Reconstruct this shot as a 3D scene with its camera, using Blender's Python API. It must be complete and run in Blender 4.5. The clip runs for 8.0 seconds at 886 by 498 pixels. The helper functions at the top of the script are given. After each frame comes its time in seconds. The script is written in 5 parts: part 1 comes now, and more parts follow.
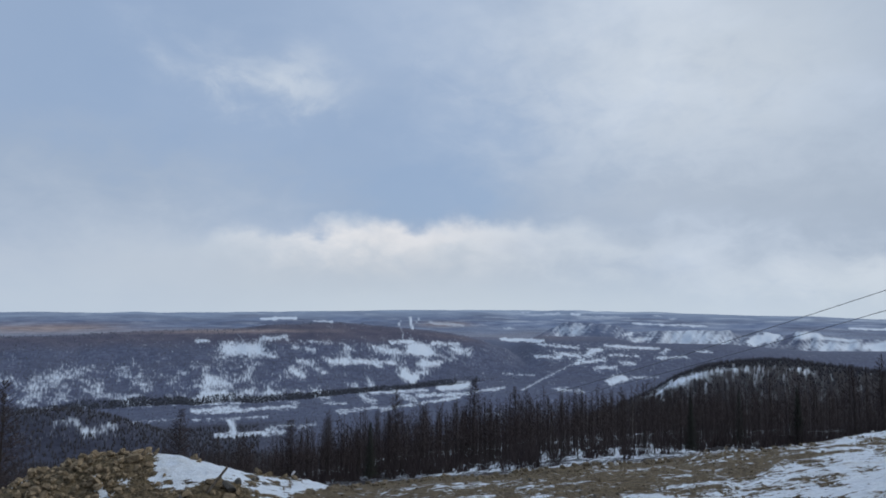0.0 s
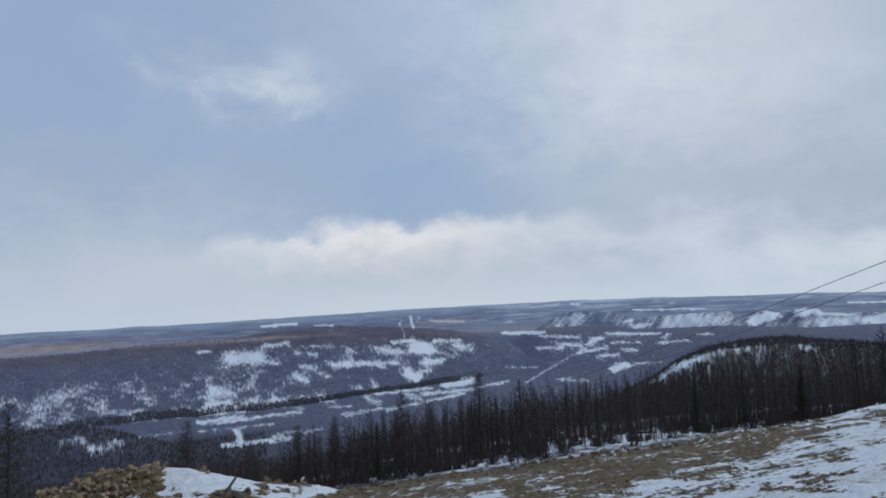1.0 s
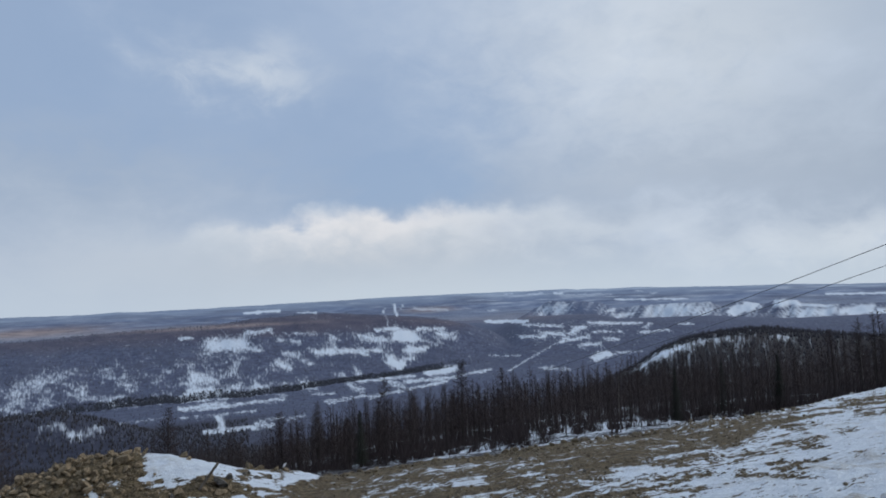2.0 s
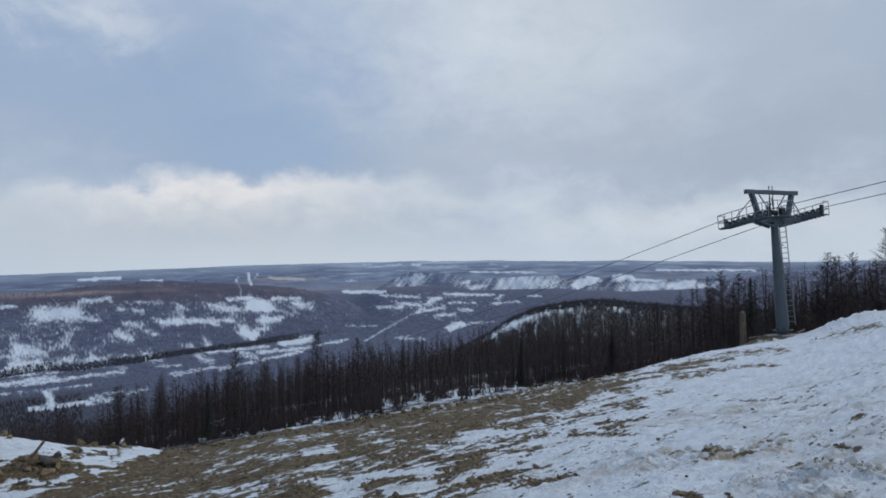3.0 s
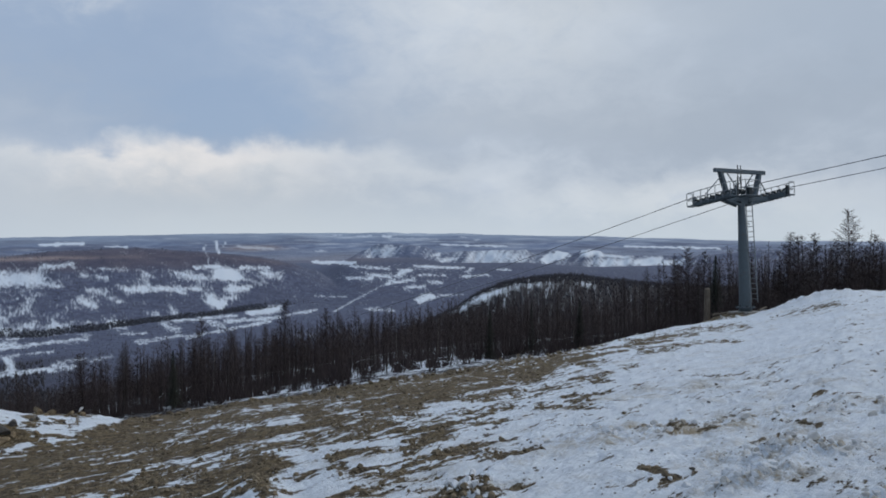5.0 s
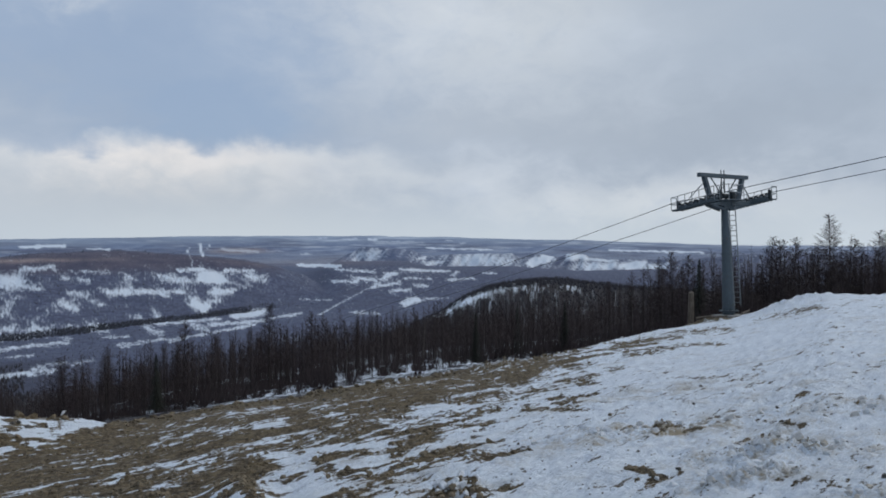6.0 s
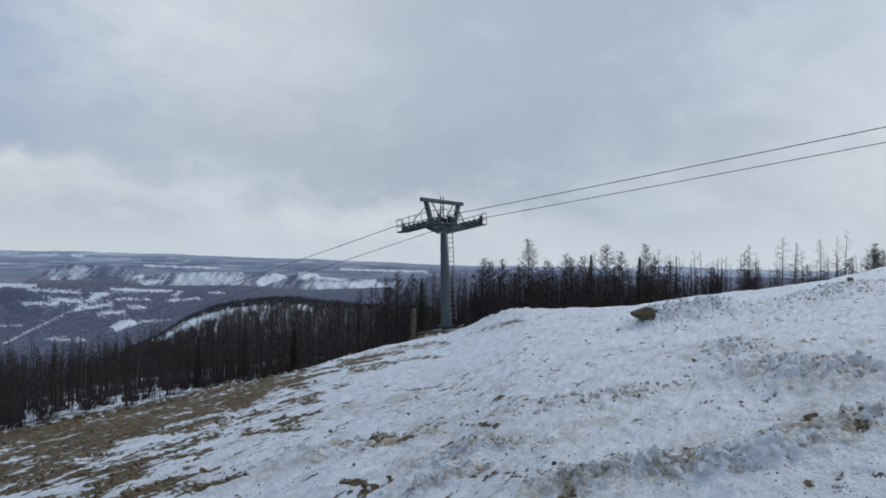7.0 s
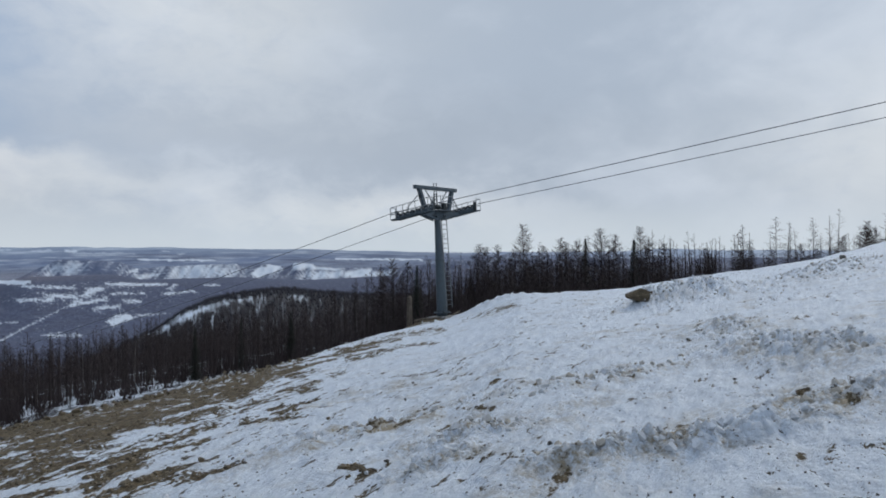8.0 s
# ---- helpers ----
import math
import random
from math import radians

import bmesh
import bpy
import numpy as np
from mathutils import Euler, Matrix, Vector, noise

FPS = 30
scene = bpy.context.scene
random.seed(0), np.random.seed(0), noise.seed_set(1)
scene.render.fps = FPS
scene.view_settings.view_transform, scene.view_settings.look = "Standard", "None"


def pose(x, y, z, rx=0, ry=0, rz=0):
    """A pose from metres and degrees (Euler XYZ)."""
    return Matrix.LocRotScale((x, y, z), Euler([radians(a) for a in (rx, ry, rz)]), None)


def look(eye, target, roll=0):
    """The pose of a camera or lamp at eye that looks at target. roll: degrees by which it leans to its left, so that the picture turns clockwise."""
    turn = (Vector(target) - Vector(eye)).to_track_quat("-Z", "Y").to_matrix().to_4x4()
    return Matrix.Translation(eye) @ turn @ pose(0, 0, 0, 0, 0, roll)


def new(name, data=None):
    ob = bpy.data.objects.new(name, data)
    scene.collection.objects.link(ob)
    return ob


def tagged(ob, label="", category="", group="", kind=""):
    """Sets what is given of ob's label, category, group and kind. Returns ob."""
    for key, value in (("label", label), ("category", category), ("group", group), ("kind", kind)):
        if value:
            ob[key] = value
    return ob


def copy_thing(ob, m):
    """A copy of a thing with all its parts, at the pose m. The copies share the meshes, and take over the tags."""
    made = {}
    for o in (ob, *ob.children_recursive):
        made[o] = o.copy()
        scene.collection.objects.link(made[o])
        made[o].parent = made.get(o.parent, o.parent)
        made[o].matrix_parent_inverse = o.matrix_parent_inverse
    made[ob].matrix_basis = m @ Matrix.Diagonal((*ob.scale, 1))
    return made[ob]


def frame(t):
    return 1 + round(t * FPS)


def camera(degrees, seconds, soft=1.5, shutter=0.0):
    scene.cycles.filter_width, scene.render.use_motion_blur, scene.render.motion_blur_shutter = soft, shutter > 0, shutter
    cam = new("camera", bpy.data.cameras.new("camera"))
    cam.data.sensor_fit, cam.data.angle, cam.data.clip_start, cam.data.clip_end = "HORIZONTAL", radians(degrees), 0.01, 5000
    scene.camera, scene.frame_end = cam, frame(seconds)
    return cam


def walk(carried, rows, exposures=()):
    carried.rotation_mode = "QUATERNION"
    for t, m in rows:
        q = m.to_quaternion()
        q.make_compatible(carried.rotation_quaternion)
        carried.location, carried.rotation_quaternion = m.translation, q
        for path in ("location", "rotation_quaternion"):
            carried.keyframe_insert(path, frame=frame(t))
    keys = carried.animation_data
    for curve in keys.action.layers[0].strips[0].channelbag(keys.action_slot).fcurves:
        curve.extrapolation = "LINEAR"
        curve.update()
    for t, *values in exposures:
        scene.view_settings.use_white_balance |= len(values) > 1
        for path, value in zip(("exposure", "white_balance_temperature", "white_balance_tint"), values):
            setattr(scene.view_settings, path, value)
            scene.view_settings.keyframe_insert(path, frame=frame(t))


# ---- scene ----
EYE = 1.6  # eye height over the ground underfoot; the origin lies on the ground below the first camera place
cam = camera(66.91, 8.0, soft=1.8)
# seconds, place (from the first eye point), yaw, pitch, roll
PATH = [
    (0.0, 0.002, -0.028, 0.013, 0.00, 5.21, -0.20),
    (0.5, 0.006, -0.019, 0.014, -1.32, 5.15, 1.68),
    (1.0, 0.000, -0.010, 0.022, -0.02, 4.98, 3.06),
    (1.2, -0.004, -0.012, 0.022, 0.64, 4.84, 2.82),
    (2.3, 0.020, -0.045, 0.012, -4.14, 3.72, 1.75),
    (2.5, 0.030, -0.058, 0.012, -6.46, 3.60, 0.70),
    (2.7, 0.040, -0.085, 0.014, -9.52, 2.34, 0.34),
    (2.8, 0.045, -0.100, 0.014, -13.00, 2.20, 1.60),
    (3.0, 0.060, -0.110, 0.014, -13.43, 0.98, 1.47),
    (3.5, 0.095, -0.039, 0.004, -13.35, -1.83, 1.39),
    (4.0, 0.118, 0.030, 0.001, -13.09, -2.55, 1.42),
    (4.5, 0.125, 0.054, -0.008, -13.62, -1.37, 0.47),
    (4.7, 0.125, 0.062, -0.010, -15.38, -1.46, 0.18),
    (5.8, 0.075, 0.056, -0.024, -16.46, -1.12, 0.36),
    (6.0, 0.080, 0.050, -0.028, -17.14, -1.13, 0.11),
    (6.2, 0.095, 0.040, -0.028, -17.25, -0.93, 0.66),
    (6.4, 0.102, 0.034, -0.024, -21.39, 0.66, 0.61),
    (6.5, 0.106, 0.024, -0.018, -27.70, 0.86, 1.90),
    (6.6, 0.118, 0.007, -0.015, -34.87, 1.28, 1.91),
    (6.8, 0.145, -0.045, -0.014, -40.66, 0.84, 1.88),
    (7.0, 0.160, -0.068, -0.025, -39.72, 0.60, -0.72),
    (7.2, 0.160, -0.060, -0.040, -38.34, 0.26, 0.64),
    (7.5, 0.150, -0.050, -0.054, -34.93, -0.16, 0.59),
    (8.0, 0.178, -0.085, -0.056, -40.16, -0.48, 0.55),
]
walk(cam, [(t, pose(x, y, EYE + z, 90 + p, r, w)) for t, x, y, z, w, p, r in PATH],
     [(0.0, 0.0, 6130, 9), (2.5, 0.0, 6170, 9), (4.0, 0.0, 6310, 9), (6.0, 0.0, 6360, 9), (8.0, 0.05, 6410, 9)])


# ---- node helpers ----
class Nodes:
    """A short way to write node trees."""

    def __init__(self, tree):
        self.tree = tree
        tree.nodes.clear()

    def add(self, kind, **props):
        n = self.tree.nodes.new(kind)
        for k, v in props.items():
            setattr(n, k, v)
        return n

    def feed(self, socket, value):
        if isinstance(value, bpy.types.NodeSocket):
            self.tree.links.new(value, socket)
        elif value is not None:
            if socket.type == "RGBA" and len(value) == 3:
                value = (*value, 1)
            socket.default_value = value

    def m(self, op, a, b=None, c=None, clamp=False):
        n = self.add("ShaderNodeMath", operation=op, use_clamp=clamp)
        for s, v in zip(n.inputs, (a, b, c)):
            self.feed(s, v)
        return n.outputs[0]

    def noise(self, vec, scale, detail=4, rough=0.55, distortion=0.0, color=False):
        n = self.add("ShaderNodeTexNoise")
        self.feed(n.inputs["Vector"], vec)
        for k, v in (("Scale", scale), ("Detail", detail), ("Roughness", rough), ("Distortion", distortion)):
            n.inputs[k].default_value = v
        return n.outputs["Color" if color else "Fac"]

    def ramp(self, fac, lo, hi, a=0.0, b=1.0):
        n = self.add("ShaderNodeMapRange", interpolation_type="SMOOTHSTEP")
        for k, v in zip(("Value", "From Min", "From Max", "To Min", "To Max"), (fac, lo, hi, a, b)):
            self.feed(n.inputs[k], v)
        return n.outputs[0]

    def mix(self, fac, a, b, blend="MIX"):
        n = self.add("ShaderNodeMix", data_type="RGBA", blend_type=blend)
        self.feed(n.inputs[0], fac)
        self.feed(n.inputs[6], a)
        self.feed(n.inputs[7], b)
        return n.outputs[2]

    def scaled(self, vec, sx, sy, sz, rz=0.0):
        """Turned about z first, then scaled."""
        if rz:
            t = self.add("ShaderNodeMapping")
            self.feed(t.inputs["Vector"], vec)
            t.inputs["Rotation"].default_value = (0, 0, rz)
            vec = t.outputs[0]
        n = self.add("ShaderNodeMapping")
        self.feed(n.inputs["Vector"], vec)
        n.inputs["Scale"].default_value = (sx, sy, sz)
        return n.outputs[0]

    def attr(self, name):
        return self.add("ShaderNodeAttribute", attribute_name=name).outputs["Fac"]

    def bell(self, a, e, a0, e0, ra, re):
        """A soft round spot in bearing a and height e."""
        u = self.m("DIVIDE", self.m("SUBTRACT", a, a0), ra)
        v = self.m("DIVIDE", self.m("SUBTRACT", e, e0), re)
        s = self.m("ADD", self.m("MULTIPLY", u, u), self.m("MULTIPLY", v, v))
        return self.m("EXPONENT", self.m("MULTIPLY", s, -1.0))


def add_up(g, values):
    out = values[0]
    for v in values[1:]:
        out = g.m("ADD", out, v)
    return out


# ---- world: a broken winter cloud deck over a pale blue sky, and a veiled sun ----
SUN_AZ, SUN_EL = 78.0, 34.0
world = bpy.data.worlds.new("winter_sky")
scene.world = world
world.use_nodes = True
g = Nodes(world.node_tree)
way = g.add("ShaderNodeTexCoord").outputs["Generated"]
sky = g.add("ShaderNodeTexSky", sky_type="NISHITA", sun_disc=False, sun_elevation=radians(SUN_EL), sun_rotation=radians(SUN_AZ))
sep = g.add("ShaderNodeSeparateXYZ")
g.feed(sep.inputs[0], way)
wx, wy, wz = sep.outputs
az = g.m("MULTIPLY", g.m("ARCTAN2", wx, wy), 57.2958)
el = g.m("MULTIPLY", g.m("ARCSINE", wz), 57.2958)
flat = g.scaled(way, 1, 1, 1.7)
n_big = g.noise(flat, 2.3, 5, 0.5)
n_mid = g.noise(flat, 6.5, 6, 0.55, 0.3)
n_fine = g.noise(flat, 17, 6, 0.6, 0.4)
warp = g.m("SUBTRACT", n_mid, 0.5)
warp2 = g.m("SUBTRACT", n_fine, 0.5)
aw = g.m("ADD", az, add_up(g, [g.m("MULTIPLY", warp, 17.0), g.m("MULTIPLY", warp2, 7.0)]))
ew = g.m("ADD", el, add_up(g, [g.m("MULTIPLY", warp, -7.0), g.m("MULTIPLY", warp2, 5.5)]))
blue = g.mix(1.0, (0.0, 0.0, 0.0), sky.outputs[0], "ADD")
blue = g.mix(1.0, blue, (0.085, 0.085, 0.085), "MULTIPLY")
blue = g.mix(0.8, blue, (0.325, 0.425, 0.595))
# openings in the deck
gap = add_up(g, [
    g.m("MULTIPLY", g.bell(aw, ew, -2.5, 9.6, 7.0, 2.6), 0.85),
    g.m("MULTIPLY", g.bell(aw, ew, -8.0, 16.0, 13.0, 6.5), 0.50),
    g.m("MULTIPLY", g.bell(aw, ew, -28.0, 20.0, 14.0, 10.0), 0.6),
    g.m("MULTIPLY", g.bell(aw, ew, 3.0, 14.5, 7.0, 5.0), 0.45),
])
gap = g.m("MINIMUM", gap, 0.85)
shade = g.ramp(g.m("ADD", n_big, g.m("MULTIPLY", warp, 0.5)), 0.35, 0.68)
grey = g.mix(shade, (0.40, 0.465, 0.56), (0.55, 0.61, 0.70))
grey = g.mix(g.m("MULTIPLY", g.ramp(az, -12.0, 34.0, 0.7, 0.0), 1.0), grey, (0.315, 0.405, 0.56))
# the heavier grey bank over the tower and the lighter deck beside it
bank = add_up(g, [
    g.m("MULTIPLY", g.bell(aw, ew, 42.0, 8.0, 17.0, 4.2), 0.75),
    g.m("MULTIPLY", g.bell(aw, ew, 20.0, 9.0, 14.0, 3.5), 0.5),
    g.m("MULTIPLY", g.bell(aw, ew, -28.0, 10.0, 20.0, 4.0), 0.6),
])
grey = g.mix(g.m("MINIMUM", bank, 0.85), grey, (0.37, 0.425, 0.505))
deck = g.mix(gap, grey, blue)
# sunlit heads of cloud low over the valley and the single puff above them
lobes = g.noise(g.scaled(way, 1, 1, 1.15), 13, 6, 0.52)
crown = g.m("SUBTRACT", 7.7, g.m("MULTIPLY", g.m("POWER", g.m("ABSOLUTE", g.m("ADD", az, 3.0)), 2.0), 0.0045))
crown = g.m("ADD", crown, g.m("ADD", g.m("MULTIPLY", g.m("SUBTRACT", lobes, 0.5), 4.6), g.m("MULTIPLY", warp2, 1.5)))
under = g.m("SUBTRACT", crown, el)
reach = g.ramp(g.m("ABSOLUTE", g.m("ADD", az, 5.0)), 10.0, 30.0, 1.0, 0.0)
cumulus = g.m("MULTIPLY", g.ramp(under, g.ramp(reach, 0.0, 1.0, -2.5, -0.35), g.ramp(reach, 0.0, 1.0, 3.5, 1.2)), reach)
sunny = g.bell(aw, ew, -4.0, 5.8, 9.0, 3.0)
body = g.mix(g.ramp(g.m("ADD", under, g.m("MULTIPLY", warp2, -5.0)), 0.4, 4.6), g.mix(sunny, (0.60, 0.64, 0.69), (0.84, 0.80, 0.775)), g.mix(sunny, (0.50, 0.545, 0.60), (0.63, 0.635, 0.645)))
deck = g.mix(g.m("MULTIPLY", cumulus, g.ramp(n_mid, 0.3, 0.6, 0.6, 0.95)), deck, body)
heads = add_up(g, [
    g.m("MULTIPLY", g.bell(aw, ew, -15.2, 19.3, 5.2, 2.3), 0.45),
    g.m("MULTIPLY", g.bell(aw, ew, 14.0, 5.0, 9.0, 1.6), 0.2),
    g.m("MULTIPLY", g.bell(aw, ew, 34.0, 2.8, 15.0, 2.0), 0.42),
    g.m("MULTIPLY", g.bell(aw, ew, 20.0, 20.0, 16.0, 9.0), 0.40),
    g.m("MULTIPLY", g.bell(az, el, 80.0, 6.0, 16.0, 7.0), 0.5),
])
heads = g.m("MULTIPLY", heads, g.ramp(n_fine, 0.2, 0.62, 0.7, 1.12), clamp=True)
deck = g.mix(heads, deck, (0.80, 0.81, 0.80))
# grey veil low in the west
deck = g.mix(g.m("MULTIPLY", g.bell(aw, ew, -27.0, 3.0, 15.0, 5.5), 0.75), deck, (0.545, 0.585, 0.635))
# pale air along the horizon
low = g.m("MULTIPLY", g.ramp(g.m("ADD", el, g.m("MULTIPLY", warp, 3.0)), -0.5, 4.2, 1.0, 0.0), 0.7)
deck = g.mix(low, deck, g.mix(g.ramp(az, -22.0, -4.0), (0.54, 0.60, 0.665), (0.60, 0.655, 0.70)))
bg = g.add("ShaderNodeBackground")
g.feed(bg.inputs["Color"], deck)
bg.inputs["Strength"].default_value = 1.0
g.feed(g.add("ShaderNodeOutputWorld").inputs["Surface"], bg.outputs[0])

sun = new("sun", bpy.data.lights.new("sun", "SUN"))
sun.data.energy, sun.data.angle, sun.data.color = 1.1, radians(12), (1.0, 0.96, 0.9)
sun_way = Vector((math.sin(radians(SUN_AZ)) * math.cos(radians(SUN_EL)), math.cos(radians(SUN_AZ)) * math.cos(radians(SUN_EL)), math.sin(radians(SUN_EL))))
sun.matrix_world = look(sun_way * 300, (0, 0, 0))


# ---- smooth random fields ----
def lattice(ix, iy, seed):
    h = (ix * 374761393 + iy * 668265263 + seed * 1274126177) & 0xFFFFFFFF
    h = ((h ^ (h >> 13)) * 1103515245) & 0xFFFFFFFF
    h = ((h ^ (h >> 16)) * 2246822519) & 0xFFFFFFFF
    return ((h ^ (h >> 15)) & 0xFFFFFF) / float(0xFFFFFF)


def field(x, y, seed=0, octaves=4, gain=0.5):
    """Smooth noise, about -1 to 1."""
    x, y = np.asarray(x, float), np.asarray(y, float)
    total, amp, size = np.zeros(np.broadcast(x, y).shape), 1.0, 0.0
    for o in range(octaves):
        fx, fy = np.floor(x), np.floor(y)
        ix, iy = fx.astype(np.int64), fy.astype(np.int64)
        u, v = x - fx, y - fy
        u, v = u * u * (3 - 2 * u), v * v * (3 - 2 * v)
        a, b = lattice(ix, iy, seed + o), lattice(ix + 1, iy, seed + o)
        c, d = lattice(ix, iy + 1, seed + o), lattice(ix + 1, iy + 1, seed + o)
        total += amp * (2 * ((a * (1 - u) + b * u) * (1 - v) + (c * (1 - u) + d * u) * v) - 1)
        size += amp
        amp *= gain
        x, y = x * 2.03 + 17.3, y * 2.03 + 9.1
    return total / size * 1.6


def smooth(v, lo, hi):
    t = np.clip((v - lo) / (hi - lo), 0, 1)
    return t * t * (3 - 2 * t)


def table(v, *pairs):
    return np.interp(v, [p[0] for p in pairs], [p[1] for p in pairs])


def tand(a):
    return np.tan(np.radians(a))


# ---- the lie of the land: bearing (degrees from +y to +x) and distance from the lookout ----
def shoulder(az):
    """Bearing to the dip of the near slope's edge and its distance."""
    dip = table(az, (-60, -13.6), (-35, -14.3), (-9, -14.15), (-4, -13.95), (0, -13.55), (5, -13.3), (10, -12.6), (14.5, -12.0), (19, -11.45), (23.5, -10.7),
                (28, -9.6), (32.5, -8.4), (37, -7.3), (40.5, -6.5), (43.5, -5.7), (47, -4.6), (52, -4.15), (56, -3.9), (60, -3.3), (65, -2.45), (68, -1.75), (71, -1.05), (74, -0.35), (80, 0.9))
    dist = table(az, (-60, 20), (-4, 21), (10, 21), (20, 23), (25, 25), (30, 29), (35, 35), (40, 43), (43, 44.5), (48, 46), (56, 46), (62, 50), (70, 55), (80, 60))
    return dip, dist


def fall(az):
    """Slope of the near ground along a bearing (positive: downhill)."""
    dip, dist = shoulder(az)
    seen = -tand(dip) - EYE / dist
    plain = 0.188 * np.cos(np.radians(az + 30))
    w = smooth(az, -75, -50) * (1 - smooth(az, 78, 110))
    return seen * w + plain * (1 - w)


def land(az, d):
    """Height over the origin, without small relief."""
    az, d = np.broadcast_arrays(np.asarray(az, float), np.asarray(d, float))
    dip, edge = shoulder(az)
    near = -fall(az) * d
    # forest slope behind the shoulder, by the dip under which it lies
    dip80 = table(az, (-60, -17), (-35, -16.6), (-20, -15.4), (-4, -13.0), (5, -11.9), (15, -10.7), (22, -10.1), (30, -9.5), (40, -8.4), (50, -7.4), (60, -7.5), (70, -7.6), (80, -7.2), (120, -3))
    dip250 = dip80 + 1.0
    # valley floor, as a bowl that rises to the skyline
    valley = table(d, (250, -11.5), (700, -12.0), (1000, -10.4), (1400, -8.6), (1800, -6.9), (2200, -5.6), (2600, -4.4), (3000, -3.4), (3400, -2.65), (3800, -1.95), (4300, -1.15), (4880, -0.42))
    w1 = smooth(d, edge, 80)
    w2 = smooth(d, 80, 250)
    w3 = smooth(d, 230, 800)
    start = np.degrees(np.arctan2(near - EYE, np.maximum(d, 0.1)))
    start = np.where(d > edge, dip - 0.25 * smooth(d, edge, edge * 1.25), start)
    e = start * (1 - w1) + dip80 * w1
    e = e * (1 - w2) + dip250 * w2
    e = e * (1 - w3) + valley * w3
    # low wooded knoll on the near bank of the river
    knoll = table(az, (-60, -8.2), (-40, -7.9), (-33, -7.55), (-31.3, -7.4), (-28.4, -7.36), (-25.8, -8.05), (-22.6, -9.25), (-20, -10.4))
    rise = smooth(d, 860, 1130) * (1 - smooth(d, 1180, 1380)) * (1 - smooth(az, -22, -19))
    e = np.maximum(e, e * (1 - rise) + knoll * rise)
    # spur of the home mountain
    spur = table(az, (8, -9.6), (12, -8.6), (14, -7.9), (16.9, -6.5), (19.1, -5.1), (21.2, -4.3), (23.3, -3.95), (25.3, -3.72), (27.2, -3.68), (29, -3.95), (33, -4.3), (40, -4.6), (55, -5.0), (80, -5.0))
    rise = smooth(d, 380, 640) * (1 - smooth(d, 660, 900)) * smooth(az, 7, 12)
    e = np.maximum(e, e * (1 - rise) + spur * rise)
    # long hill across the river
    top = table(az, (-60, -2.2), (-33, -1.98), (-29.8, -1.98), (-26, -1.78), (-22, -1.69), (-17.8, -1.64), (-14.3, -1.24), (-8.8, -1.04), (-4, -1.42), (0.3, -1.88), (3.2, -2.45), (5.5, -3.3), (7.5, -5.5))
    top = top + 0.03 * field(az * 1.5, d * 0 + 3, 5, 3)
    foot = table(az, (-33, 1660), (-13, 1740), (0.8, 2040), (5.5, 2200))
    up = smooth(d, foot, 2700) ** 0.8
    bulge = 0.18 * field(az * 0.5, d * 0.004, 8, 3) * up * (1 - up) * 4
    down = smooth(d, 2750, 3400)
    hill = e * (1 - up) + (top - 1.0 * down) * up + bulge
    e = np.where((d > 1500) & (az < 9), np.maximum(e, hill), e)
    # terrace scarps beyond the town
    scarp = table(az, (6.5, -2.6), (8.4, -1.9), (10.3, -0.9), (12.6, -1.05), (14.5, -1.2), (15.6, -1.75), (17.9, -1.57), (23.0, -1.5), (23.8, -1.9), (25.2, -1.46), (26.9, -1.85), (28, -1.36), (29.5, -1.75), (31, -2.0), (36.6, -1.97), (42, -1.45), (50, -1.4), (80, -1.3))
    scarp = scarp + 0.04 * field(az * 2.2, d * 0 + 1, 11, 3)
    toe = table(az, (8, -2.15), (14, -2.15), (16, -2.62), (23, -2.58), (25, -2.75), (28.7, -2.95), (36, -2.7), (42, -2.2), (60, -2.0))
    cut = 0.16 * field(az * 2.6 - d * 0.004, d * 0.0015, 12, 3, 0.6)
    step = smooth(d, 3180 + 150 * field(az * 0.6, d * 0, 13, 2), 3480)
    wall = toe * (1 - step) + scarp * step + cut * step * (1 - step) * 4
    wall = wall - 0.6 * smooth(d, 3560, 3800)
    plain = smooth(d, 1900, 3180) * smooth(az, 5, 9)
    e = np.where(d < 3180, np.maximum(e, e * (1 - plain) + toe * plain), e)
    e = np.where((d >= 3180) & (az > 5), np.maximum(e, wall * smooth(az, 5, 9) + e * (1 - smooth(az, 5, 9))), e)
    # low ridges towards the skyline
    far = smooth(d, 3500, 4300)
    skyline = table(az, (-60, -0.3), (-33, -0.25), (-20, -0.24), (-10, -0.08), (0, 0.0), (10, 0.0), (17, -0.1), (24, -0.3), (32, -0.5), (40, -0.78), (48, -0.82), (55, -0.78), (59, -0.6), (63, -0.75), (80, -0.8))
    e = e + far * 0.08 * field(az * 0.35, d * 0.0045, 21, 4) * (1 - smooth(d, 4500, 4880)) + smooth(d, 4200, 4880) * (skyline + 0.42 + 0.05 * field(az * 0.45, d * 0.001, 23, 4))
    far_z = EYE + d * tand(e)
    return np.where(d < edge, near, far_z)


def bump(x, y, x0, y0, rx, ry, turn=0.0):
    c, s = math.cos(radians(turn)), math.sin(radians(turn))
    u, v = (x - x0) * c + (y - y0) * s, -(x - x0) * s + (y - y0) * c
    return np.exp(-(u / rx) ** 2 - (v / ry) ** 2)


def at(az, d):
    return d * math.sin(radians(az)), d * math.cos(radians(az))


